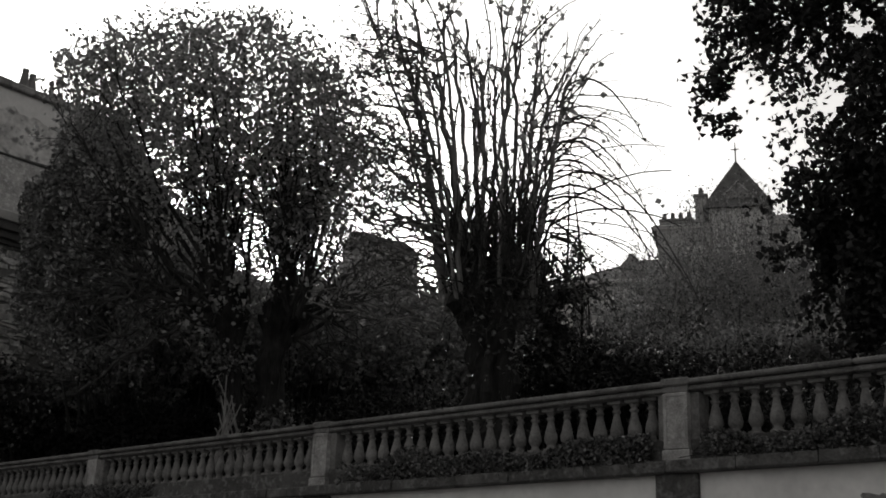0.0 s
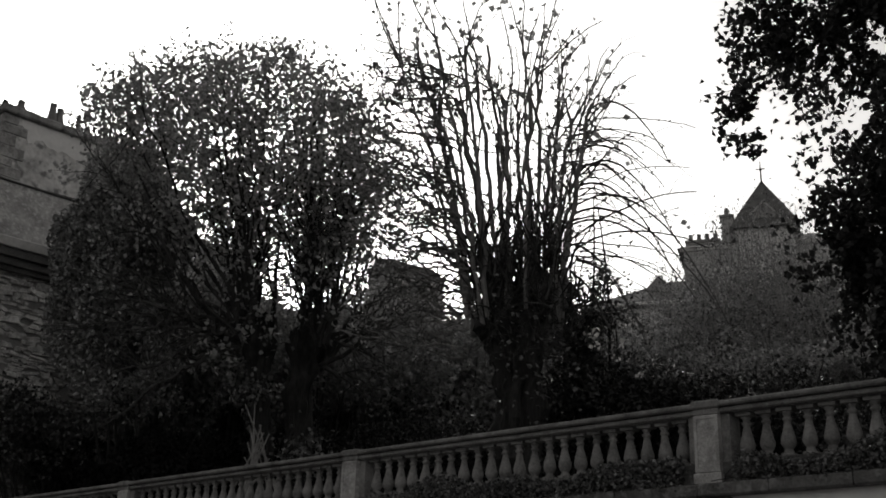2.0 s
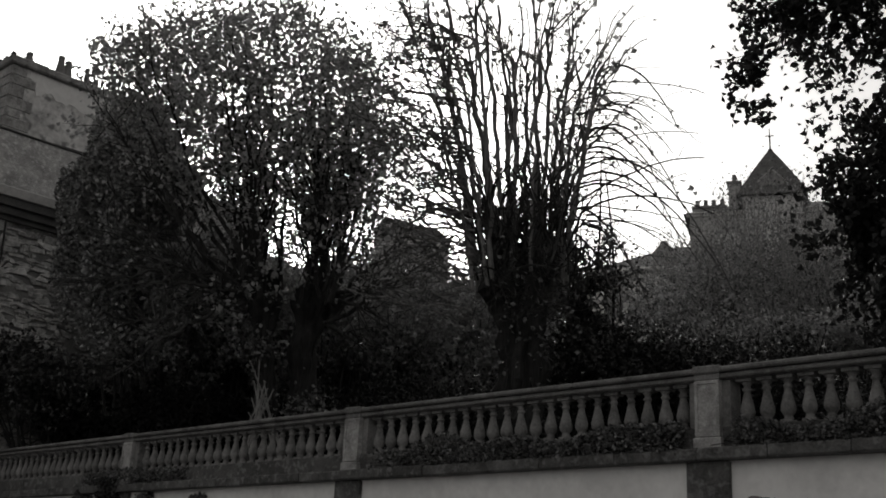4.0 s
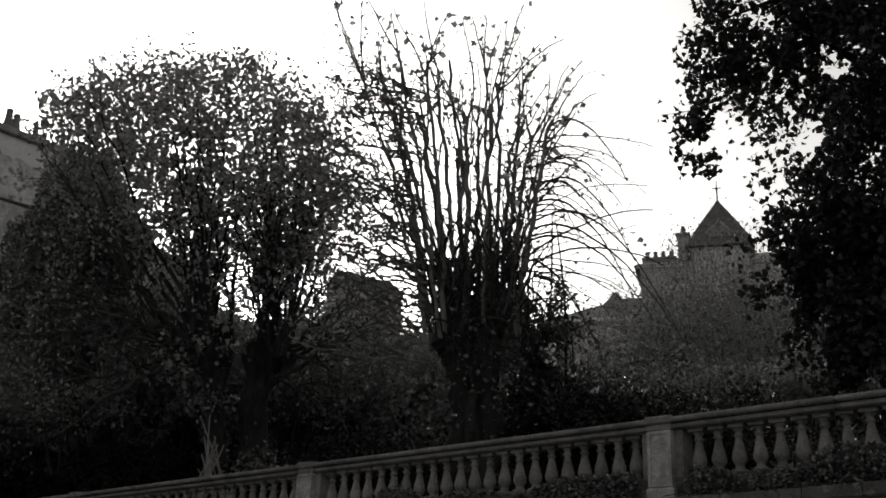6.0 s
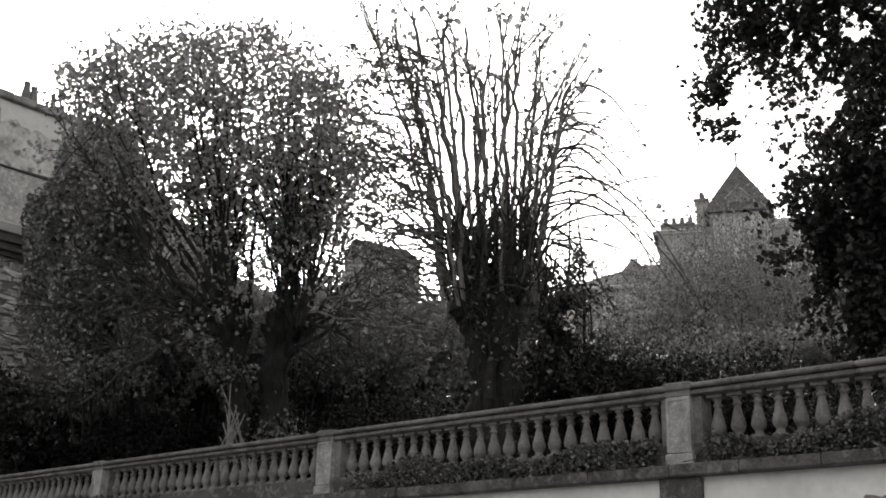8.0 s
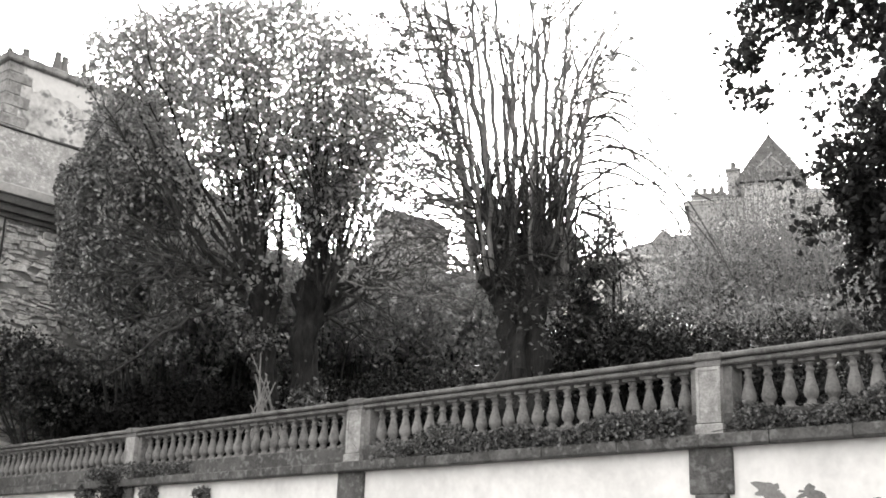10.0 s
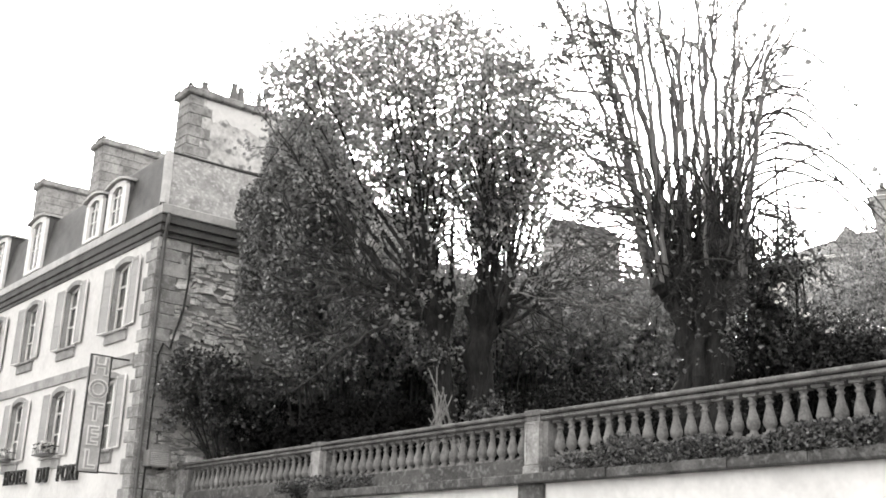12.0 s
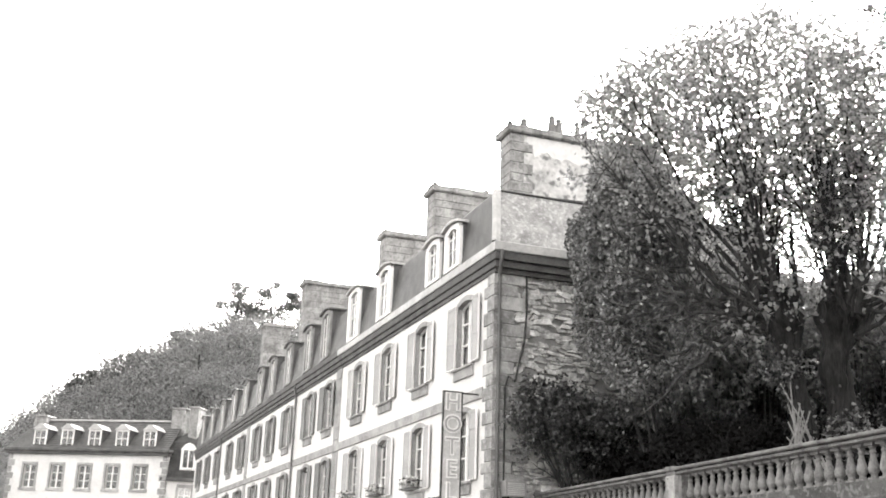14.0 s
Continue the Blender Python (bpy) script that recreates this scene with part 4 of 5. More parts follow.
def villa():
    """Local axes: x to the right seen from the street, y away."""
    v = thing("villa", (0, 0, 0), "stone villa with a pointed turret roof on the wooded hill", "villa")
    zb = -16.0
    lpart("wall", Geo().box(-6.3, 0, zb, 6, 9, -1.3, 0.05), HAZE_RUBBLE, v, "grey stone upper walls")
    for u0, u1 in ((-6.6, -2.3), (2.3, 6.0)):
        lpart("eaves_board", Geo().box(u0, -0.15, -1.4, u1, 0.1, -1.05, 0.03), WHITE_WOOD, v, "pale eaves board")
    lpart("roof", Geo().add([(-6.8, -0.3, -1.2), (6.2, -0.3, -1.2), (6.2, 9.2, -1.2), (-6.8, 9.2, -1.2), (-4.6, 4.5, 0.9), (4, 4.5, 0.9)], [(0, 1, 5, 4), (1, 2, 5), (2, 3, 4, 5), (3, 0, 4)]), SLATE, v)
    t = lpart("turret", Geo().box(-2.2, -1.0, zb, 2.2, 3.2, -0.2, 0.05), HAZE_RUBBLE, v)
    apex = (0, 1.1, 4.5)
    ring = [(-2.6, -1.3), (2.6, -1.3), (2.6, 3.5), (-2.6, 3.5)]
    g = Geo()
    for a, b in zip(ring, ring[1:] + ring[:1]):
        for i in range(8):
            p, q = i / 8, (i + 1) / 8
            f = lambda c, s, o: (c[0] * (1 - s) * o, 1.1 + (c[1] - 1.1) * (1 - s) * o, -0.2 + 4.7 * s ** 0.92)
            g.add([f(a, p, 1.02), f(b, p, 1.02), f(b, q, 1.0), f(a, q, 1.0)], [(0, 1, 2, 3)])
    lpart("spire_roof", g, SLATE, t, "steep pyramid slate roof")
    lpart("finial", Geo().lathe([(0.16, 0), (0.2, 0.2), (0.07, 0.35), (0.06, 1.3), (0.14, 1.4), (0.05, 1.5), (0.03, 2.1)], 8, 0, 1.1, 4.1).box(-0.35, 1.07, 5.5, 0.35, 1.13, 5.57), IRON, t)
    gb = Geo().prism([(-0.9, 0.3), (0.9, 0.3), (0.9, 0.9), (0, 1.8), (-0.9, 0.9)], 1.6, -1.0)
    lpart("gable", gb, CHIMNEY, t)
    for s in (-1, 1):
        lpart("bargeboard", Geo().prism([(s * 1.05, 0.78), (s * 1.05, 0.92), (0, 1.97), (0, 1.82)], 0.15, -1.15), ZINC, t)
    for cx, w, top, d in ((-2.9, 0.95, 1.95, 1.2), (-4.9, 2.6, -0.05, 1.6)):
        c = lpart("chimney", Geo().box(cx - w / 2, 2, -6, cx + w / 2, 2 + d, top, 0.04), HAZE_RUBBLE, v)
        lpart("cap", Geo().box(cx - w / 2 - 0.12, 1.9, top, cx + w / 2 + 0.12, 2.1 + d, top + 0.25, 0.04), CHIMNEY, c)
        n = 4 if w > 2 else 1
        for i in range(n):
            px = cx - w / 2 + w * (i + 0.5) / n
            lpart("pot", Geo().lathe([(0.2, 0), (0.17, 0.7), (0.2, 0.75)], 8, px, 2 + d / 2, top + 0.2), CLAY, c)
    wing = lpart("wing", Geo().box(-14, 1.0, zb, -6.3, 9, -5.2, 0.05), HAZE_RUBBLE, v)
    lpart("wing_roof", Geo().add([(-14.4, 0.5, -5.3), (-6.3, 0.5, -5.0), (-6.3, 9.5, -5.0), (-14.4, 9.5, -5.3), (-8.0, 5, -2.3), (-6.3, 5, -2.3)], [(0, 1, 5, 4), (2, 3, 4, 5), (3, 0, 4), (1, 2, 5)]), SLATE, wing)
    lpart("trim", Geo().box(-14.2, 0.4, -5.45, -6.4, 0.6, -5.2), WHITE_WOOD, wing)
    lpart("gable", Geo().prism([(-9.4, -5.2), (-7.4, -5.2), (-7.4, -4.2), (-8.4, -3.1), (-9.4, -4.2)], 3, 0.3), CHIMNEY, wing)
    for x in (-3.4, 0.0, 3.4):
        w = lpart("window", Geo().box(x - 0.75, -1.12 if x == 0 else -0.1, -5.6, x + 0.75, -0.98 if x == 0 else 0.05, -2.9), WHITE_WOOD, v)
        lpart("pane", Geo().box(x - 0.5, -1.15 if x == 0 else -0.13, -5.4, x + 0.5, -1.1 if x == 0 else -0.08, -3.1), GLASS, w)
    return v


VP = polar(24.33, 21.85, 82)
vl = villa()
place(vl, VP - Vector((0, 0, 4.2)), radians(24.3))


def tower():
    t = thing("stone_house", (0, 0, 0), "grey stone house end with a chimney behind trees", "house")
    lpart("wall", Geo().box(-1.7, 0, -12, 1.7, 6, -0.9, 0.05), HAZE_RUBBLE, t)
    r = random.Random(3)
    z = -5.0
    while z < -1.1:
        for a, b in blocks(r, -1.72, 1.72, 0.3, 0.8):
            lpart("stone", Geo().box(a + 0.015, -0.05, z + 0.01, b - 0.015, 0.05, z + 0.27, 0.02), HAZE_RUBBLE, t)
        z += 0.29
    lpart("roof", Geo().add([(-1.75, -0.1, -0.75), (1.75, -0.1, -1.0), (1.75, 6, -1.0), (-1.75, 6, -0.75), (-1.3, 0.4, 0.2), (1.2, 0.4, -0.3)], [(0, 1, 5, 4), (1, 2, 5), (2, 3, 4, 5), (3, 0, 4)]), SLATE, t)
    lpart("wing", Geo().box(-8.5, 1.5, -12, -1.7, 7, -2.6, 0.05), PLASTER_OLD, t)
    lpart("wing_roof", Geo().add([(-8.7, 1.2, -2.7), (-1.7, 1.2, -2.7), (-1.7, 4.5, -1.4), (-8.7, 4.5, -1.4)], [(0, 1, 2, 3)]), SLATE, t)
    return t


tw = tower()
place(tw, polar(44.2, 18.0, 46), radians(44.2))


# ---- trees ----
def curve_to(rng, a, d, length, n, wander, lift, r0, r1):
    """A branch from a along d: points and radii."""
    p, q = [np.array(a, float)], np.array(d, float) / np.linalg.norm(d)
    for i in range(n):
        q = q + rng.normal(0, wander, 3) + np.array([0, 0, lift])
        q /= np.linalg.norm(q)
        p.append(p[-1] + q * length / n)
    return np.array(p), np.linspace(r0, r1, n + 1)


def side_shoots(rng, polys, per, lo, hi, l0, l1, r, out=0.9, lift=0.0, n=4, wander=0.18):
    res = []
    for p, rad in polys:
        for _ in range(rng.poisson(per)):
            s = rng.uniform(lo, hi) * (len(p) - 1)
            i = min(int(s), len(p) - 2)
            a = p[i] + (p[i + 1] - p[i]) * (s - i)
            t = p[i + 1] - p[i]
            d = t / np.linalg.norm(t) + out * rng.normal(0, 0.75, 3)
            d[2] += lift
            res.append(curve_to(rng, a, d, rng.uniform(l0, l1), n, wander, lift * 0.2, min(r, rad[i] * 0.6), r * 0.35))
    return res


def along(rng, polys, n, lo=0.15, spread=0.06):
    """n places strewn along polylines."""
    idx = rng.integers(0, len(polys), n)
    out = np.empty((n, 3))
    for k, j in enumerate(idx):
        p = polys[j][0]
        s = rng.uniform(lo, 1) * (len(p) - 1)
        i = min(int(s), len(p) - 2)
        out[k] = p[i] + (p[i + 1] - p[i]) * (s - i)
    return out + rng.normal(0, spread, (n, 3))


def trunk_mesh(rng, pts, rad, n=18, knob=0.12):
    v, f = tubes([(np.array(pts, float), np.array(rad, float))], n)
    c = np.array([noise.noise(Vector(p) * 2.3) for p in v])
    f2 = np.array([noise.noise(Vector((p[0] * 7, p[1] * 7, p[2] * 1.2))) + 0.5 * noise.noise(Vector((p[0] * 17, p[1] * 17, p[2] * 3.5))) for p in v])
    axis = np.repeat(np.array(pts, float), n, 0)
    d = v - axis
    v = axis + d * (1 + knob * 1.6 * c + knob * f2)[:, None]
    return v, f


def resampled(pts, rad, m):
    t = np.linspace(0, 1, len(pts))
    u = np.linspace(0, 1, m)
    pts, rad = np.array(pts, float), np.array(rad, float)
    return np.stack([np.interp(u, t, pts[:, i]) for i in range(3)], 1), np.interp(u, t, rad)


def base_at(az, dist, sink=0.1):
    p = polar(az, 0, dist)
    return np.array([p.x, p.y, ground_z(p.x, p.y) - sink])


def arc(a, e, rise, r0, r1, n=9, rng=None, wob=0.04):
    """A limb from a to e that leaves a steeply; rise 0 is straight."""
    a, e = np.array(a, float), np.array(e, float)
    m = a + (e - a) * np.array([0.5 - 0.5 * rise, 0.5 - 0.5 * rise, 0.5 + 0.08 * rise])
    u = np.linspace(0, 1, n)[:, None]
    p = (1 - u) ** 2 * a + 2 * u * (1 - u) * m + u ** 2 * e
    p[1:] += rng.normal(0, wob, (n - 1, 3))
    return p, np.linspace(r0, r1, n)


def leafy_pollard():
    """The pollarded tree still in leaf: two stems, knobbly heads and a fan of long shoots under a domed crown."""
    rng = np.random.default_rng(21)
    D = 22.5
    a = radians(50.4)
    right = np.array([math.cos(a), math.sin(a), 0])
    back = np.array([-math.sin(a), math.cos(a), 0])
    b = base_at(50.4, D)
    up = np.array([0, 0, 1.0])
    t = thing("pollard_tree", b, "pollarded tree in thinning autumn leaf with twin dark trunks", "tree", "pollarded trees")
    heads = []
    for a0, stem, r in ((51.3, ((51.7, 10.0), (51.95, 11.6), (52.1, 13.0), (52.25, 14.2), (52.3, 14.8)), (0.27, 0.21, 0.22, 0.31, 0.36, 0.16)),
                        (49.55, ((49.65, 9.5), (49.75, 11.4), (49.6, 12.7), (49.45, 13.6), (49.4, 14.1)), (0.31, 0.25, 0.26, 0.33, 0.38, 0.2))):
        line = [base_at(a0, D)] + [np.array(over(p, q, D)) for p, q in stem]
        pts, rad = resampled(line, r, 56)
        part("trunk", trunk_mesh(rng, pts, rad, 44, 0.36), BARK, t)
        heads.append(line[-1] - up * 0.15)
    C = np.array(over(53.9, 20.6, D))
    AX = np.array([3.5, 2.7, 3.42])

    def dome(th, ph, k=1.0):
        return C + k * (right * AX[0] * math.cos(ph) * math.cos(th) + back * AX[1] * math.cos(ph) * math.sin(th) + up * AX[2] * math.sin(ph))

    limbs, low = [], []
    for i in range(46):
        th, ph = rng.uniform(0, 2 * math.pi), math.asin(rng.uniform(0.02, 1.0))
        e = dome(th, ph, rng.uniform(0.86, 1.0))
        if (e - C) @ right < -1.3 and i % 5 < 3:
            continue
        sx = (e - heads[0]) @ right
        hd = heads[0] if sx < 0.1 + rng.normal(0, 0.5) else heads[1]
        r0 = rng.uniform(0.05, 0.075) if i % 3 == 0 else rng.uniform(0.022, 0.038)
        limbs.append(arc(hd + right * (0.12 * sx + rng.normal(0, 0.15)) + back * rng.uniform(-0.35, 0.35) - up * rng.uniform(0.0, 0.5), e, rng.uniform(-0.45, 0.05), r0, 0.014, 11, rng, 0.05))
    # tall shoots that stand up from the two heads
    for i in range(26):
        k = 1 if i % 3 else 0
        az = rng.uniform(46.4, 51.6) if k else rng.uniform(51.0, 56.0)
        hd = heads[k] + right * rng.normal(0, 0.2) + back * rng.normal(0, 0.25) - up * rng.uniform(0.0, 0.35)
        limbs.append(arc(hd, over(az, rng.uniform(20.5, 27.0), D + rng.uniform(-1.6, 1.6)), rng.uniform(-0.1, 0.35), rng.uniform(0.03, 0.055), 0.014, 12, rng, 0.05))
    for az, el, d in ((60.3, 15.9, -0.8), (58.7, 16.0, 0.3), (56.9, 16.2, -0.6), (56.0, 12.6, -0.9), (59.5, 8.3, -1.2), (56.6, 11.6, -0.4), (60.0, 10.7, -1.0), (61.2, 18.2, 0.4), (58.6, 13.2, -1.3), (60.6, 13.4, -0.4), (59.4, 19.6, 0.8),
                      (44.5, 15.2, 0.4), (43.6, 15.6, -0.3), (46.2, 17.4, 0.6), (45.1, 12.6, -0.5), (46.0, 10.9, 0.2), (44.0, 18.4, 0.9), (46.4, 20.4, -0.5), (45.0, 17.0, -1.0)):
        e = np.array(over(az, el, D + d))
        s = -1 if az > 50 else 1
        hd = heads[0] if az > 50 else heads[1]
        low.append(arc(hd + right * s * 0.3 - up * rng.uniform(0.1, 0.8), e, -0.3, 0.055, 0.014, 12, rng, 0.06))
    for q in limbs + low:
        part("limb", tubes([q], 7), BARK_VINE, t)
    tw1 = side_shoots(rng, limbs, 10, 0.25, 1.0, 0.4, 1.3, 0.017, 0.9, 0.15)
    tw2 = side_shoots(rng, low, 14, 0.2, 1.0, 0.4, 1.5, 0.02, 0.9, 0.1)
    tw3 = side_shoots(rng, tw1, 1.4, 0.3, 1.0, 0.25, 0.7, 0.01, 0.9, 0.1, 3)
    part("branchwork", tubes(tw1 + tw2 + tw3, 4), BARK_VINE, t, "fine dark branchwork of the crown")
    pts = np.concatenate([along(rng, tw1 + tw3, 32000, 0.2, 0.1), along(rng, tw2, 1700, 0.4, 0.08), fill(rng, 42000, C + up * 0.05, AX * 1.06, 0.55, 0.16, 1.3, -0.1), fill(rng, 4600, over(58.8, 23.6, D), (1.4, 1.3, 1.3), 0.3, 0.4, 1.6, -0.05), fill(rng, 3000, over(57.8, 26.4, D), (1.5, 1.2, 0.9), 0.2, 0.4, 1.6, -0.1), fill(rng, 2600, over(57.6, 20.6, D), (0.9, 0.9, 1.2), 0.2, 0.5, 1.5, -0.05), fill(rng, 3600, over(60.3, 24.7, D), (1.1, 1.1, 0.95), 0.2, 0.4, 1.5, -0.15), fill(rng, 4200, over(46.4, 21.6, D), (0.95, 1.0, 2.2), 0.2, 0.5, 1.4, -0.05)])
    rel = pts - C
    side, hgt = rel @ right, rel[:, 2]
    # thinned out low among the shoots and on the side towards the bare tree
    p_keep = np.where(hgt < -0.3, np.where(side > -1.8, np.where(hgt < -1.4, 0.2, 0.5), 0.5), np.where(side < -0.8, 0.85, 0.95)) * np.where(hgt < -2.2, 0.4, 1.0)
    # and hardly any where the dense neighbour's crown pushes in
    az = np.degrees(np.arctan2(-pts[:, 0], pts[:, 1]))
    el = np.degrees(np.arctan2(pts[:, 2] - 1.6, np.hypot(pts[:, 0], pts[:, 1])))
    p_keep = np.where(((az - 60.3) / 3.4) ** 2 + ((el - 16.2) / 5.8) ** 2 < 1, p_keep * 0.25, p_keep)
    keep = rng.uniform(0, 1, len(pts)) < p_keep
    # no clump grows so dense that it shuts out the sky
    order = rng.permutation(np.flatnonzero(keep))
    seen = {}
    for i in order:
        cell = (int(az[i] * 2), int(el[i] * 2))
        seen[cell] = seen.get(cell, 0) + 1
        airy = 58 + 34 * noise.noise((cell[0] * 0.45, cell[1] * 0.45, 0.3))
        if seen[cell] > (airy if hgt[i] > -1.2 else 0.55 * airy):
            keep[i] = False
    part("crown", leaves(rng, pts[keep], 0.102, slim=0.85), LEAF_LIME, t, "thinning pale autumn leaves")
    tuft = np.concatenate([heads[0] + rng.normal(0, 0.28, (80, 3)) - up * 0.15 - back * 0.3, heads[0] + right * 0.35 + rng.normal(0, 1, (60, 3)) * [0.32, 0.3, 0.16] - up * 0.55 - back * 0.45, heads[0] - right * 0.8 + rng.normal(0, 1, (90, 3)) * [0.4, 0.3, 0.18] - up * 0.95 - back * 0.4])
    part("crown", leaves(rng, tuft, 0.12, slim=0.9), LEAF_LIME, t)
    sk = np.concatenate([np.array(over(az, el, D - 0.45)) + rng.normal(0, 1, (n, 3)) * [w, w, h] for az, el, n, w, h in ((49.3, 7.3, 420, 0.3, 0.25), (52.1, 10.7, 150, 0.25, 0.2))])
    part("basal_foliage", leaves(rng, sk, 0.1), LEAF_IVY, t)


def bare_pollard():
    """The taller pollard, nearly bare: thick ivy-hung bole, knuckles, tall straight shoots, drooping outer twigs."""
    rng = np.random.default_rng(33)
    D = 18.6
    a = radians(37.4)
    right = np.array([math.cos(a), math.sin(a), 0])
    back = np.array([-math.sin(a), math.cos(a), 0])
    up = np.array([0, 0, 1.0])
    b = base_at(37.9, D)
    t = thing("pollard_tree", b, "nearly bare pollarded tree with a thick ivy-hung trunk", "tree", "pollarded trees")
    pts, rad = resampled([b, np.array(over(37.9, 10.5, D)), np.array(over(37.85, 12.2, D)), np.array(over(37.8, 13.6, D)), np.array(over(37.7, 14.9, D)), np.array(over(37.6, 15.9, D)), np.array(over(37.5, 16.7, D))], [0.5, 0.39, 0.41, 0.5, 0.48, 0.32, 0.08], 64)
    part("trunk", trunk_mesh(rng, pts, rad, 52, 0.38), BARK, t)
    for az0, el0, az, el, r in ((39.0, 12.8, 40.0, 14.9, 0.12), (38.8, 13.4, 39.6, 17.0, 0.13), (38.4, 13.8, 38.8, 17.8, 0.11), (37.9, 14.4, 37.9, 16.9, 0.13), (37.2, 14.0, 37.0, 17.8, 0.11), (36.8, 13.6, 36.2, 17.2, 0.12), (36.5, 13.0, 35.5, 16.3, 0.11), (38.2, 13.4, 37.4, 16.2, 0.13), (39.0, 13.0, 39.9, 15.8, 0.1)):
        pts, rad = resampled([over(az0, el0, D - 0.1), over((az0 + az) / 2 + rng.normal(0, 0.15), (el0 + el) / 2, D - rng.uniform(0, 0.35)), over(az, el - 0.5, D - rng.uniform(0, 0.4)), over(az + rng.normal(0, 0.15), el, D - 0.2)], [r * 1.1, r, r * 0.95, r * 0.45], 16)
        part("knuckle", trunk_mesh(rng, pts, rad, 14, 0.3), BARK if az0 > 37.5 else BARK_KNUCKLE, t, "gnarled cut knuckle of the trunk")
    limbs = []
    # cut stems, stubby at their heads
    for az, el, az0, el0, r in ((43.9, 28.4, 40.0, 15.0, 0.07), (42.8, 26.7, 39.6, 15.4, 0.065), (42.3, 24.0, 39.8, 14.2, 0.08), (41.5, 26.7, 39.0, 15.6, 0.08), (40.5, 27.8, 38.6, 15.6, 0.065), (38.7, 26.9, 38.3, 15.6, 0.08),
                                (38.9, 25.2, 38.6, 15.4, 0.07), (37.9, 26.0, 37.8, 15.6, 0.06), (37.2, 27.2, 37.4, 15.6, 0.08), (36.7, 28.3, 37.0, 15.6, 0.06), (36.0, 25.1, 36.7, 15.4, 0.07), (35.6, 26.2, 36.4, 15.2, 0.06),
                                (33.7, 26.4, 36.0, 14.8, 0.07), (34.8, 25.9, 36.2, 15.0, 0.055), (41.2, 29.5, 39.2, 15.6, 0.065), (35.3, 28.6, 36.5, 15.4, 0.045), (45.4, 28.9, 40.1, 14.8, 0.055), (39.8, 29.6, 38.4, 15.6, 0.055),
                                (37.6, 29.4, 37.5, 15.8, 0.05), (43.0, 29.8, 39.4, 15.4, 0.05), (40.4, 24.2, 39.0, 15.2, 0.055), (34.6, 23.0, 36.1, 15.0, 0.055)):
        q = rng.uniform(-0.5, 0.5)
        limbs.append(arc(over(az0 + (az0 - 37.8) * 0.25, el0 + rng.uniform(-0.8, 0.5), D + q * 0.9), over(az, el, D + q * 1.8), rng.uniform(0.2, 0.5), r * 0.78, r * rng.uniform(0.45, 0.6), 16, rng, 0.028))
    for q in limbs:
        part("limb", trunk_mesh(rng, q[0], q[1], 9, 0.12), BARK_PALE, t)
    # young shoots that carry on above each cut head
    leaders = []
    for p, r in limbs:
        for k in range(3):
            i = len(p) - 1 - int(rng.integers(0, 4))
            d = p[i] - p[i - 2]
            d = d / np.linalg.norm(d) + rng.normal(0, 0.28, 3) + right * 0.1 * np.sign((p[i] - b) @ right)
            leaders.append(curve_to(rng, p[i], d, rng.uniform(0.9, 2.3), 9, 0.1, 0.05, 0.024, 0.009))
    thin = []
    for i in range(16):
        u = rng.uniform(0, 1)
        thin.append(arc(over(40.0 - 4.2 * u, rng.uniform(14.5, 17.5), D + rng.uniform(-0.4, 0.4)), over(46.0 - 13.0 * u + rng.normal(0, 0.5), rng.uniform(22, 30), D + rng.uniform(-1.2, 1.2)), rng.uniform(0.2, 0.7), rng.uniform(0.018, 0.03), 0.01, 12, rng, 0.05))
    # spreading shoots towards the leafy tree
    for i in range(92):
        el = rng.uniform(14.0, 29.0)
        a0 = over(41.6 - 0.11 * max(0, 24 - el) + rng.normal(0, 0.3), el - rng.uniform(0.2, 2.4), D + rng.uniform(-0.4, 0.4))
        thin.append(arc(a0, over(rng.uniform(43.8, 48.2), el + rng.normal(0, 0.7), D + rng.uniform(-1, 1)), -0.1, rng.uniform(0.018, 0.028), 0.011, 10, rng, 0.07))
    part("branchwork", tubes(thin + leaders, 6), BARK_PALE, t, "thin bare shoots between the cut stems")
    tops = side_shoots(rng, limbs, 5, 0.3, 1.0, 0.4, 1.5, 0.016, 0.9, 0.15, 6, 0.24) + side_shoots(rng, thin, 3.6, 0.3, 1.0, 0.3, 1.1, 0.014, 0.8, 0.15, 5, 0.24)
    arcs = []
    for i in range(34):
        s = 1 if rng.uniform() < 0.5 else -1
        st = b + up * rng.uniform(4.0, 7.8) + right * s * rng.uniform(0.5, 1.3) + back * rng.normal(0, 0.4)
        arcs.append(curve_to(rng, st, right * s + up * rng.uniform(0.1, 0.9) + back * rng.normal(0, 0.5), rng.uniform(0.9, 2.2), 9, 0.16, -0.08, 0.015, 0.007))
    for i in range(22):
        st = np.array(over(34.6 + rng.normal(0, 0.5), rng.uniform(17.5, 25.5), D + rng.normal(0, 0.4)))
        arcs.append(curve_to(rng, st, right + up * rng.uniform(0.1, 0.8) + back * rng.normal(0, 0.4), rng.uniform(1.0, 2.4), 11, 0.1, -0.11, 0.019, 0.008))
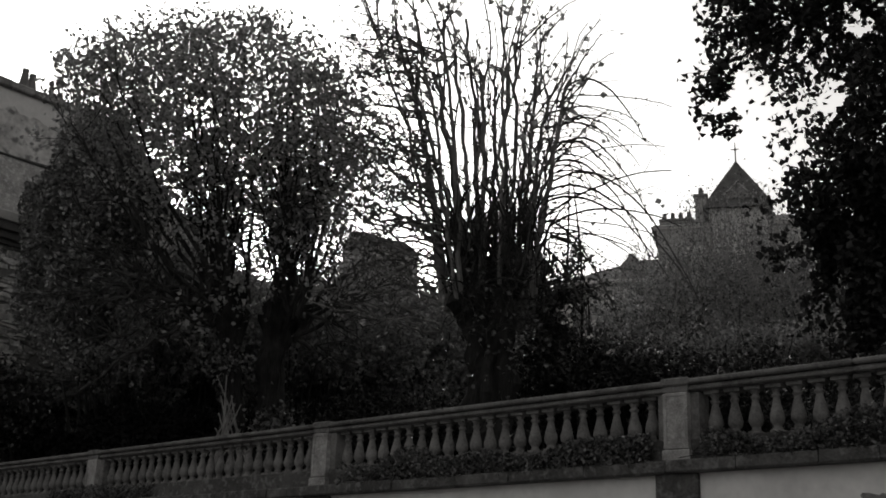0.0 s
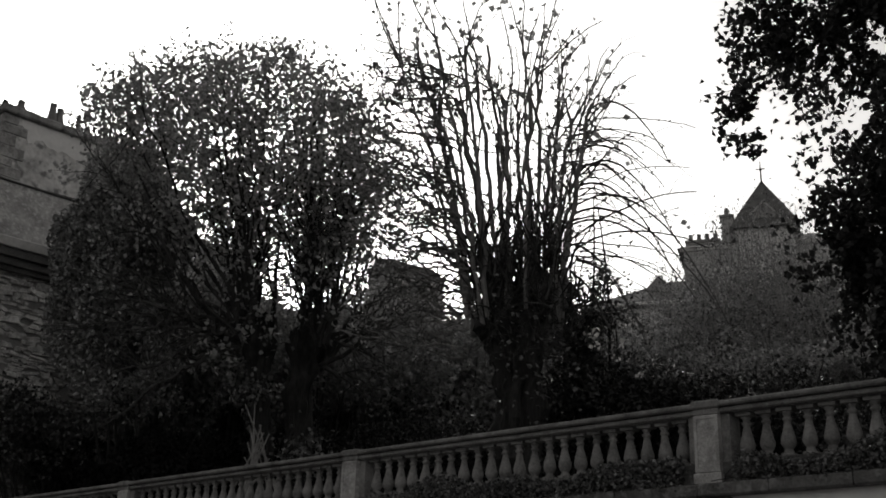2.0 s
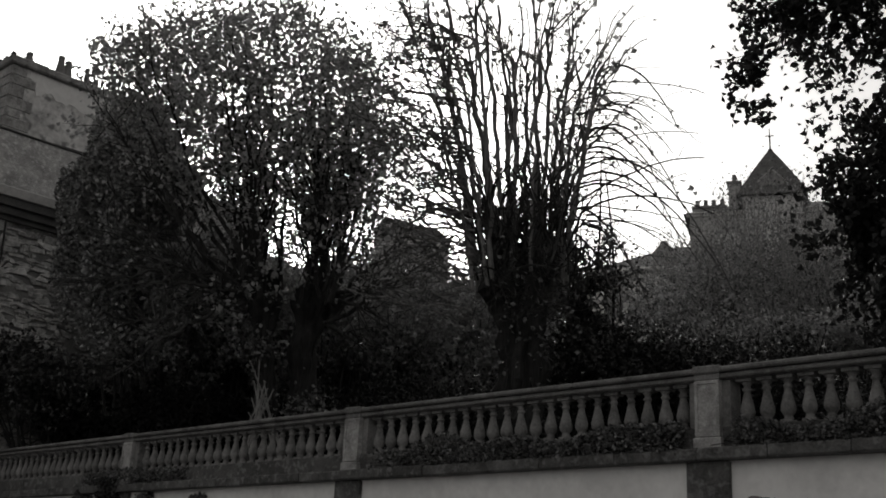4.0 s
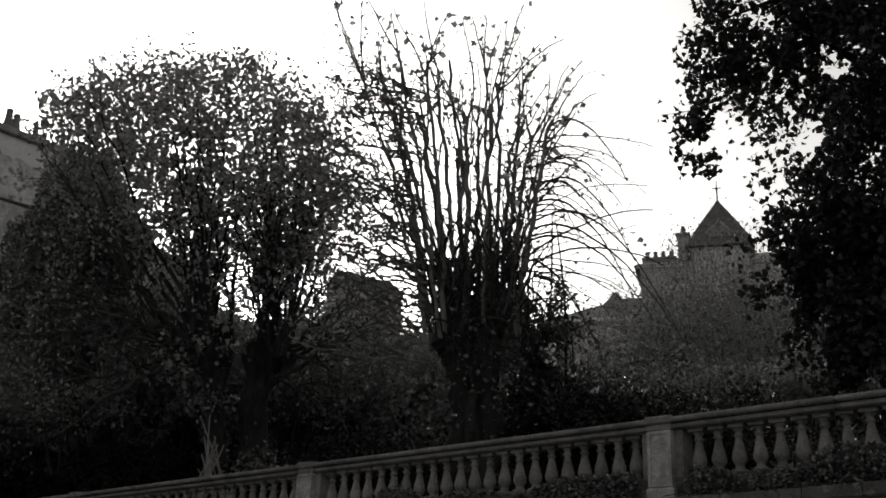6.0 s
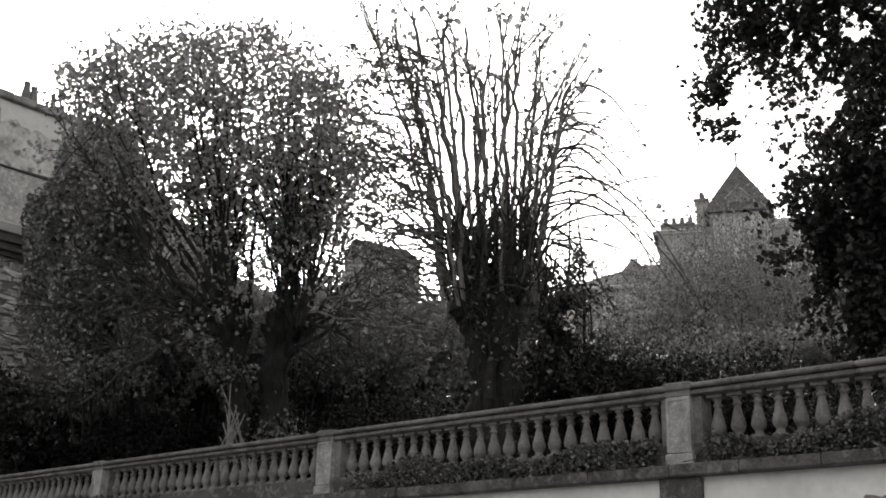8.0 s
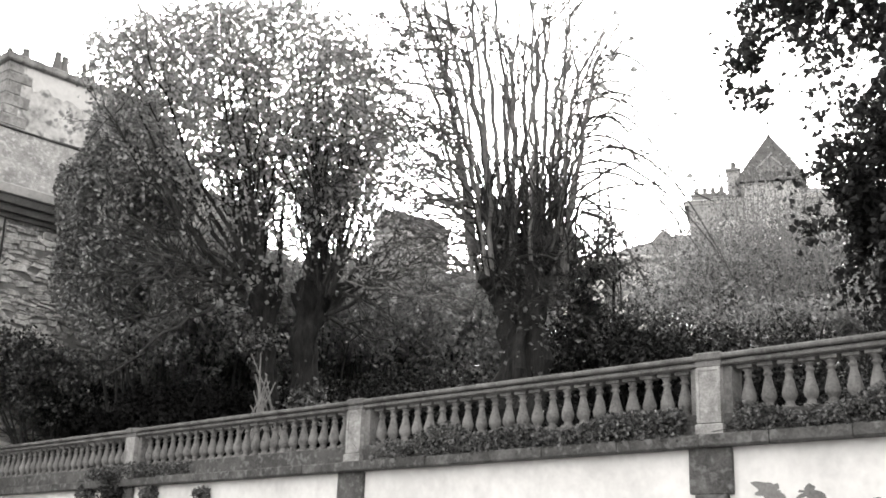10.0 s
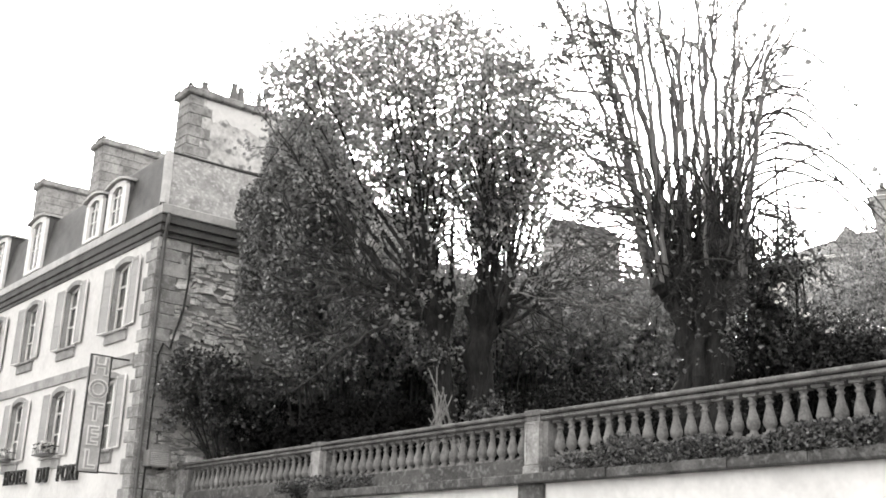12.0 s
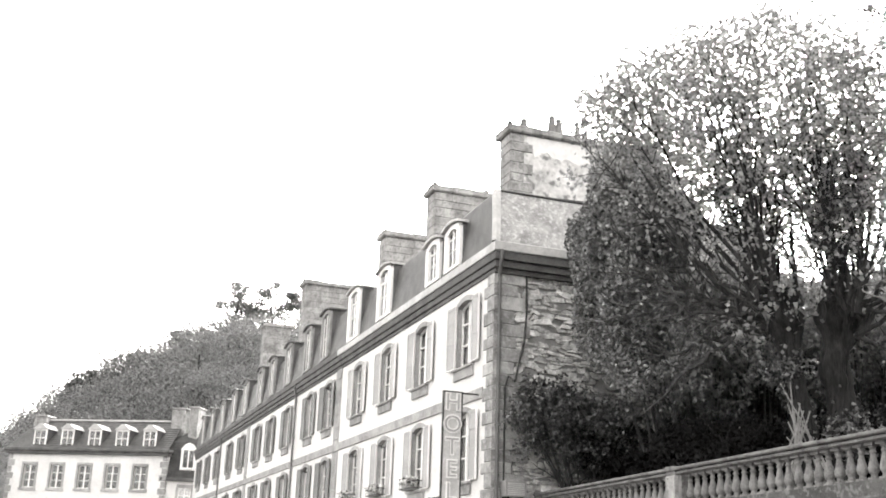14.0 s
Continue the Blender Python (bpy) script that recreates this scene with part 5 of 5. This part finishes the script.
    # long drooping shoots on the outer side
    for az0, el0, az, el, sag in ((35.2, 19.0, 27.8, 21.4, 0.5), (34.6, 21.8, 31.4, 24.8, 0.2), (33.8, 26.0, 29.2, 23.0, 1.2), (34.6, 22.0, 29.5, 17.4, 1.3), (34.8, 20.5, 26.8, 15.0, 1.5), (35.0, 19.0, 30.5, 13.7, 0.9),
                                  (34.6, 21.0, 26.6, 14.4, 1.9), (34.4, 22.5, 31.8, 22.4, 0.6), (34.8, 20.0, 28.4, 16.0, 1.2), (34.6, 18.0, 31.5, 14.8, 0.5), (34.9, 17.5, 32.2, 13.2, 0.3), (34.5, 23.0, 30.2, 20.4, 0.9), (34.2, 24.0, 30.6, 23.4, 0.5),
                                  (34.4, 22.8, 29.0, 19.0, 1.5), (36.6, 28.0, 32.9, 30.6, 0.3), (34.2, 25.0, 31.0, 27.8, 0.2), (33.9, 25.8, 31.8, 28.6, 0.1), (34.8, 18.6, 27.4, 18.6, 0.8)):
        p0, e = np.array(over(az0, el0, D)), np.array(over(az, el, D - 0.5))
        m = (p0 + e) / 2 + up * sag
        w = np.linspace(0, 1, 14)[:, None]
        arcs.append(((1 - w) ** 2 * p0 + 2 * w * (1 - w) * m + w ** 2 * e + np.cumsum(rng.normal(0, 0.012, (14, 3)), 0), np.linspace(0.028, 0.012, 14)))
    mess = [curve_to(rng, b + up * rng.uniform(3.0, 5.2) + right * rng.uniform(-0.55, 0.8) - back * 0.4, right * rng.normal(0, 0.7) + up * rng.uniform(-0.6, 0.9) - back * 0.35, rng.uniform(0.4, 1.1), 7, 0.34, -0.05, 0.011, 0.004) for _ in range(170)]
    mess += [curve_to(rng, b + up * rng.uniform(3.6, 5.2) + right * rng.uniform(-0.8, 0.95) + back * rng.normal(0, 0.4), right * rng.normal(0, 0.35) + up + back * rng.normal(0, 0.3), rng.uniform(0.6, 1.9), 7, 0.2, 0.0, 0.026, 0.01) for _ in range(240)]
    fine = side_shoots(rng, tops + arcs + leaders, 2.2, 0.2, 1.0, 0.2, 0.7, 0.01, 0.8, 0.05, 4, 0.25)
    part("branchwork", tubes(tops + arcs + fine, 4), BARK_KNUCKLE, t, "tangle of fine bare twigs")
    part("vinework", tubes(mess, 4), BARK_VINE, t, "dead twigs matted round the head of the trunk")
    part("crown", leaves(rng, np.concatenate([along(rng, leaders, 420, 0.2, 0.1), along(rng, fine, 520, 0.3, 0.08)]), 0.125, slim=0.9), LEAF_LIME, t, "a few last pale leaves")
    part("crown", leaves(rng, along(rng, tops + arcs, 1800, 0.45, 0.06), 0.07, slim=0.8), LEAF_LIME, t, "small withered leaves")
    iv = b + right * 0.1 + up * 3.3 + rng.normal(0, 1, (420, 3)) * [0.55, 0.55, 0.8] - back * 0.3
    part("ivy", leaves(rng, iv, 0.09), LEAF_IVY, t)


def fill(rng, n, c, r, hollow=0.55, bumps=0.35, freq=0.8, cut=-1.0):
    """n leaf places in a lumpy ellipsoid, densest near its skin."""
    d = rng.normal(size=(n, 3))
    d /= np.linalg.norm(d, axis=1, keepdims=True)
    k = np.array([noise.noise(Vector(q) * freq * 2 + Vector(c)) for q in d])
    s = (hollow + (1 - hollow) * rng.uniform(0, 1, n) ** 0.5) * (1 + bumps * k)
    p = np.array(c) + d * s[:, None] * np.array(r)
    h = np.array([noise.noise(Vector(q) * freq) for q in p])
    return p[h > cut]


def shrub(name, label, category, c, r, n, size, mat, stems=6, group="", cut=-1.0, seed=1, hollow=0.45, bumps=0.4, freq=0.8, slim=0.75, foot=None):
    rng = np.random.default_rng(seed)
    fx, fy = foot or (c[0], c[1])
    gz = ground_z(fx, fy)
    t = thing(name, (fx, fy, gz), label, category, group)
    st = []
    for i in range(stems):
        e = np.array(c) + rng.normal(0, 0.3, 3) * np.array(r) + np.array([0, 0, 0.2 * r[2]])
        st.append(arc((fx + rng.normal(0, 0.12), fy + abs(rng.normal(0, 0.12)), gz - 0.1), e, 0.3, 0.035 + 0.012 * r[0], 0.012, 8, rng, 0.03))
    part("stemwork", tubes(st + side_shoots(rng, st, 6, 0.3, 1, 0.3, 0.35 + 0.45 * max(r), 0.02, 0.9, 0.1), 5), BARK, t)
    part("foliage", leaves(rng, fill(rng, n, c, r, hollow, bumps, freq, cut), size, slim=slim), mat, t)
    return t


def over(az, el, dist):
    p = polar(az, el, dist)
    return (p.x, p.y, p.z)


CLUMPS = ((-19.4, 2.62, 0.42, 1800), (-18.1, 2.5, 0.2, 500), (-16.4, 2.5, 0.16, 400), (-20.4, 2.5, 0.25, 600))
hanging_clumps()
flaked_patches(retaining)
leafy_pollard()
bare_pollard()
# dense round-headed tree before the hotel's end wall
shrub("bushy_tree", "dense dark round-headed tree beside the rubble end wall", "tree", over(59.8, 16.5, 26.0), (1.82, 1.45, 3.0), 44000, 0.11, LEAF_DARK, 5, seed=4, hollow=0.45, bumps=0.28, freq=1.1, foot=(-22.0, 13.4))
shrub("bushy_tree", "lower dark spreading boughs of a dense tree", "tree", over(58.6, 11.8, 25.5), (1.9, 1.5, 1.5), 9500, 0.1, LEAF_DARK, 4, seed=5, cut=-0.1, foot=(-21.0, 13.6))
shrub("laurel_bush", "dark glossy laurel bush at the end of the balustrade", "bush", over(64.6, 8.2, 27.0), (1.05, 0.95, 1.05), 5600, 0.1, LEAF_LAUREL, 7, bumps=0.7, freq=1.3, hollow=0.25, cut=-0.2, seed=6, foot=(-24.6, 12.6))
shrub("laurel_bush", "dark glossy laurel bush spilling over the balustrade end", "bush", over(62.2, 7.6, 27.4), (1.5, 1.0, 0.9), 4200, 0.1, LEAF_LAUREL, 7, bumps=0.7, freq=1.3, hollow=0.25, cut=-0.2, seed=7, foot=(-23.8, 12.9))


def overhanging_tree():
    rng = np.random.default_rng(8)
    D = 14.8
    b = base_at(11.5, D + 1.5)
    t = thing("overhanging_tree", b, "dark leafy tree leaning over the balustrade", "tree")
    top = b + np.array([0.1, 0.2, 6.0])
    pts, rad = resampled([b, b + np.array([0, 0, 2.2]), top], [0.42, 0.33, 0.2], 12)
    part("trunk", trunk_mesh(rng, pts, rad, 14), BARK, t)
    limbs = []
    for az, el in ((22, 34), (23.4, 31), (20, 28), (17, 34), (19, 38), (15, 25), (17, 20), (13, 18), (12, 38), (9, 30), (16, 14), (23.8, 27), (18, 16)):
        e = np.array(over(az, el, D))
        a = b + np.array([0, 0, rng.uniform(2.6, 6.0) if az < 20 else 6.0])
        m = (a + e) / 2 + np.array([0, 0, 0.5 if az < 20 else 1.5]) + rng.normal(0, 0.15, 3)
        limbs.append(resampled([a, m, e], [0.1, 0.055, 0.015], 9))
    for q in limbs:
        part("limb", tubes([q], 7), BARK, t)
    tw = side_shoots(rng, limbs, 8, 0.35, 1.0, 0.5, 1.4, 0.012, 0.9, -0.12)
    part("branchwork", tubes(tw, 4), BARK, t, "dark twigs among the leaves")
    clouds = [along(rng, tw, 4200, 0.2, 0.12)]
    for az, el, r, n in ((21.0, 33.5, (1.35, 1.2, 1.25), 4200), (15, 32, (1.9, 1.4, 1.9), 6500), (17.5, 37, (2.2, 1.3, 1.3), 4600), (25.2, 25.4, (0.36, 0.4, 0.75), 560), (23.6, 29.0, (0.65, 0.6, 0.75), 1200),
                         (18.6, 29.0, (1.0, 0.9, 0.8), 2600), (14.8, 26.0, (1.3, 1.0, 1.3), 5200), (13.5, 21.0, (1.5, 1.1, 1.5), 6500), (14.5, 16.0, (1.5, 1.1, 1.5), 6500), (9, 24, (2.0, 1.5, 3.0), 6500),
                         (17.8, 18.6, (0.75, 0.7, 0.8), 2200), (17.5, 14.2, (1.0, 0.8, 1.0), 3000), (12.0, 11.0, (1.6, 1.2, 1.2), 4500), (16.2, 11.6, (0.9, 0.8, 0.8), 2200), (20.0, 24.5, (0.8, 0.8, 1.3), 520), (18.2, 22.5, (0.7, 0.8, 1.5), 900), (22.6, 26.4, (0.8, 0.7, 0.9), 520), (19.0, 20.0, (0.85, 0.8, 0.9), 3000), (20.6, 18.0, (0.8, 0.7, 0.7), 900), (18.6, 16.4, (0.9, 0.8, 0.8), 2400)):
        clouds.append(fill(rng, int(n * 1.15), over(az, el, D), r, 0.12, 0.6, 1.7, -0.06))
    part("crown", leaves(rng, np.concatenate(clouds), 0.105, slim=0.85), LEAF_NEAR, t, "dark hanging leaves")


overhanging_tree()

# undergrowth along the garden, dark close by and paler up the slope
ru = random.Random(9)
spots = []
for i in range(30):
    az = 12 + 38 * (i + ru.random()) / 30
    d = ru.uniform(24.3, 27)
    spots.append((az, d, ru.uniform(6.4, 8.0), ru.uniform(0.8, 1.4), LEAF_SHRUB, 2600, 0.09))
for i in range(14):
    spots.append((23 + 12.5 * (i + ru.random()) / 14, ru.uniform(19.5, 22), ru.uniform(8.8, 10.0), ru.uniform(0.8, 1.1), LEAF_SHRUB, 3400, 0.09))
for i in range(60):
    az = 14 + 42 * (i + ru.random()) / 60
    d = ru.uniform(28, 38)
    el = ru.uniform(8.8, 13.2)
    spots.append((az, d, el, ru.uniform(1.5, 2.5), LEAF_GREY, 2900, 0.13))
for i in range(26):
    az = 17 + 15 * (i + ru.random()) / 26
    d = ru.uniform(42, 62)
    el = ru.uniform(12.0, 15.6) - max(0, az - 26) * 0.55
    spots.append((az, d, el, ru.uniform(2.2, 3.4), LEAF_GREY_DIM, 4600, 0.13))
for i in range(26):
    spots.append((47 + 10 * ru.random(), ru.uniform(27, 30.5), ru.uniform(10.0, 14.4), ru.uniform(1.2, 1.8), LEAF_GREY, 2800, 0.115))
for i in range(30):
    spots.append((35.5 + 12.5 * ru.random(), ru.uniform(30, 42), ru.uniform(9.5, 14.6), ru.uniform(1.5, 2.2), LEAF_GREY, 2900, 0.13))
# added hedge; deep shade under the trees is put into its near-black leaves
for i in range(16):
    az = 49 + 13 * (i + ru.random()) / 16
    spots.append((az, max(23.5, 13.4 / math.cos(radians(az))), ru.uniform(5.6, 6.8), ru.uniform(0.7, 0.9), LEAF_SHADE_HEDGE, 2600, 0.1))
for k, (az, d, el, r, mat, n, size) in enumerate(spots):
    # same undergrowth; shade on this side is put into a dimmer leaf colour
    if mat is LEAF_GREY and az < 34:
        mat = LEAF_GREY_DIM
    d = min(max(d, (12.6 + r * 0.8) / math.cos(radians(az))), (24.9 - r * 0.5) / math.sin(radians(az)) if az > 50 and mat is LEAF_SHADE_HEDGE else 99)
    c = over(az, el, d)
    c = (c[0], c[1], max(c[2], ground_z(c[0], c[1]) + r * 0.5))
    shrub("shrub", "dark low undergrowth in the garden" if mat is LEAF_SHRUB else ("near-black hedge standing in for deep shade behind the balustrade" if mat is LEAF_SHADE_HEDGE else "pale tangled undergrowth on the slope"), "shrub", c, (r, r, r * 0.85), n, size, mat, 5, "undergrowth on the slope", -0.2, 100 + k, 0.3, 0.6)


shrub("evergreen_bush", "dark ivy-covered evergreen beside the bare tree", "bush", over(33.6, 12.6, 20.5), (1.1, 0.9, 1.7), 9000, 0.085, LEAF_LAUREL, 12, cut=-0.02, freq=1.6, hollow=0.1, bumps=0.7, seed=71, foot=(-11.2, 17.3))
shrub("evergreen_bush", "dark low evergreen behind the balustrade", "bush", over(31.0, 10.4, 20.5), (1.4, 0.9, 0.9), 6600, 0.085, LEAF_LAUREL, 8, cut=-0.1, freq=1.4, hollow=0.1, bumps=0.7, seed=72, foot=(-10.4, 17.6))

shrub("evergreen_bush", "dark ivy-covered evergreen against the bare tree", "bush", over(34.7, 13.8, 20.0), (0.75, 0.8, 1.6), 6500, 0.085, LEAF_LAUREL, 9, cut=-0.05, freq=1.6, hollow=0.1, bumps=0.6, seed=73, foot=(-11.5, 16.6))


def blooms():
    """Large pale blooms caught among the dark evergreen."""
    rng = np.random.default_rng(6)
    for az, el, s in ((33.8, 14.1, 0.2), (33.6, 13.6, 0.13), (32.15, 13.6, 0.15), (32.6, 12.9, 0.13), (31.35, 12.0, 0.11)):
        c = np.array(over(az, el, 18.4))
        t = thing("white_bloom", c, "large white bloom among dark evergreen leaves", "flower", "white blooms")
        for p in c + rng.normal(0, s * 0.3, (9, 3)):
            part("petal", leaves(rng, p[None], s * 0.55, slim=0.9), WHITE_WOOD, t)


blooms()
for k, (az, el, r) in enumerate(((18.6, 12.2, 1.0), (20.0, 12.8, 1.1), (21.4, 12.0, 0.9), (17.4, 11.4, 0.9))):
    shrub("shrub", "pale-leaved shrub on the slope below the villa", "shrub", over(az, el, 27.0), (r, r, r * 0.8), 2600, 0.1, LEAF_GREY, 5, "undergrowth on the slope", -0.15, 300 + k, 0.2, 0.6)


def tall_saplings():
    rng = np.random.default_rng(17)
    for az, el in ((33.5, 21.0), (32.9, 20.2)):
        p = polar(az, 0, 21)
        st = [curve_to(rng, (p.x, p.y, ground_z(p.x, p.y)), (rng.normal(0, 0.03), rng.normal(0, 0.03), 1), 1.6 + 21 * math.tan(radians(el)) - ground_z(p.x, p.y), 9, 0.03, 0.01, 0.05, 0.015)]
        t = thing("sapling", st[0][0][0], "thin bare sapling beside the large bare tree", "tree", "saplings")
        part("trunk", tubes(st, 6), BARK, t)
        part("branchwork", tubes(side_shoots(rng, st, 26, 0.4, 1.0, 0.3, 1.2, 0.01, 0.7, 0.2), 4), BARK, t)


tall_saplings()


def saplings():
    """Thin bare stems rising out of the undergrowth below the villa."""
    rng = np.random.default_rng(12)
    st = []
    for i in range(420):
        az, d = rng.uniform(18, 33), rng.uniform(34, 56)
        p = polar(az, 0, d)
        z = ground_z(p.x, p.y)
        h = 1.6 + d * math.tan(radians(rng.uniform(14.5, 20.6) - max(0, az - 26.0) * 0.8)) - z
        st.append(curve_to(rng, (p.x, p.y, z), (rng.normal(0, 0.1), rng.normal(0, 0.1), 1), max(2.0, h), 7, 0.05, 0, 0.04, 0.01))
    tw = side_shoots(rng, st, 5, 0.4, 1, 0.6, 1.8, 0.012, 0.6, 0.4)
    ob = thing("thicket", over(26, 6, 40), "thicket of thin bare saplings below the villa", "thicket", kind="stuff")
    part("stemwork", tubes(st + tw, 4), BARK_PALE, ob)
    part("foliage", leaves(rng, along(rng, tw, 36000, 0.2, 0.25), 0.09), LEAF_GREY_DIM, ob)


saplings()


def poles():
    """Bundle of dry bean poles leaning together."""
    rng = random.Random(5)
    c = Vector(over(51.8, 8.2, 21.6))
    gz = ground_z(c.x, c.y)
    tie = 4.72 - gz
    side, deep = Vector((0.62, 0.785, 0)), Vector((-0.785, 0.62, 0))
    b = thing("pole_bundle", (c.x, c.y, gz), "bundle of dry bean poles leaning together like a tent", "poles")
    for i in range(22):
        a = 2 * math.pi * i / 22 + rng.uniform(-0.2, 0.2)
        r0, r1 = rng.uniform(0.6, 1.05), rng.uniform(0.0, 0.34)
        h = tie + rng.choice((-0.4, -0.25, -0.1, 0.1, 0.25, 0.65))
        foot = Vector((c.x, c.y, gz - 0.02)) + side * r0 * (math.cos(a) + rng.uniform(-0.2, 0.2)) + deep * 0.4 * math.sin(a)
        head = Vector((c.x, c.y, gz + h)) - side * (r1 * math.cos(a) + rng.uniform(-0.08, 0.08)) - deep * 0.08 * math.sin(a)
        part("pole", Geo().tube([foot, foot.lerp(head, 0.5) + Vector((rng.uniform(-0.03, 0.03), 0, 0)), head], [0.026, 0.022, 0.012], 6), STICK, b)


poles()


# ---- woods and pines on the far hill ----
def hill_woods():
    rng = np.random.default_rng(15)
    pts, dark = [], []
    tr = []
    for i in range(520):
        az, d = rng.uniform(76, 94), rng.uniform(140, 250)
        p = polar(az, 0, d)
        z = ground_z(p.x, p.y)
        r = rng.uniform(3.0, 6.2)
        (dark if rng.uniform() < 0.22 else pts).append(fill(rng, 800, (p.x, p.y, z + r * 0.8), (r, r, r * 1.05), 0.4, 0.5, 0.15))
        tr.append((np.array([(p.x, p.y, z - 0.5), (p.x, p.y, z + r)]), np.array([0.25, 0.1])))
    ob = thing("hill_woods", (-200, 20, 0), "far hillside woods with haze put into their pale leaf colour", "woods", kind="stuff")
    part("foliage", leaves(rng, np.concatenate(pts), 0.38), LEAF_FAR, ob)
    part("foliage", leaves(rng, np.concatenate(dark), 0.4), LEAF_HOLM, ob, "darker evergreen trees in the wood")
    part("trunkwork", tubes(tr, 4), BARK, ob)


hill_woods()


def pine(az, el, d, h, w, seed):
    rng = np.random.default_rng(seed)
    p = polar(az, el, d)
    base = np.array([p.x, p.y, p.z - h])
    t = thing("pine_tree", (p.x, p.y, p.z - h), "dark flat-topped pine on the far hilltop", "tree", "pines on the hilltop")
    trunk = curve_to(rng, base - np.array([0, 0, 3]), (rng.normal(0, 0.1), rng.normal(0, 0.1), 1), h + 2, 8, 0.05, 0, 0.45, 0.2)
    limbs = side_shoots(rng, [trunk], 13, 0.45, 1.0, w * 0.35, w * 0.7, 0.14, 1.3, 0.25)
    part("trunk", tubes([trunk], 8), BARK, t)
    part("limbs", tubes(limbs, 5), BARK, t)
    cl = [fill(rng, 330, q[0][-1], (w * 0.22, w * 0.22, w * 0.12), 0.1, 0.6, 0.6, -0.25) for q in limbs] + [fill(rng, 500, base + np.array([0, 0, h * 0.8]), (w * 0.4, w * 0.4, h * 0.3), 0.2, 0.6, 0.4, -0.05)]
    part("crown", leaves(rng, np.concatenate(cl), 0.4), LEAF_PINE, t)


for k, (az, el, d, h, w) in enumerate(((81.7, 13.5, 222, 9, 9), (80.6, 13.4, 226, 9, 8), (79.2, 13.8, 226, 9, 9), (82.5, 11.7, 212, 4, 7), (84.4, 11.3, 216, 4, 6), (86.4, 10.4, 214, 4, 5), (77.8, 13.9, 226, 9, 9), (89.2, 8.6, 205, 4, 6))):
    pine(az, el, d, h, w, 60 + k)
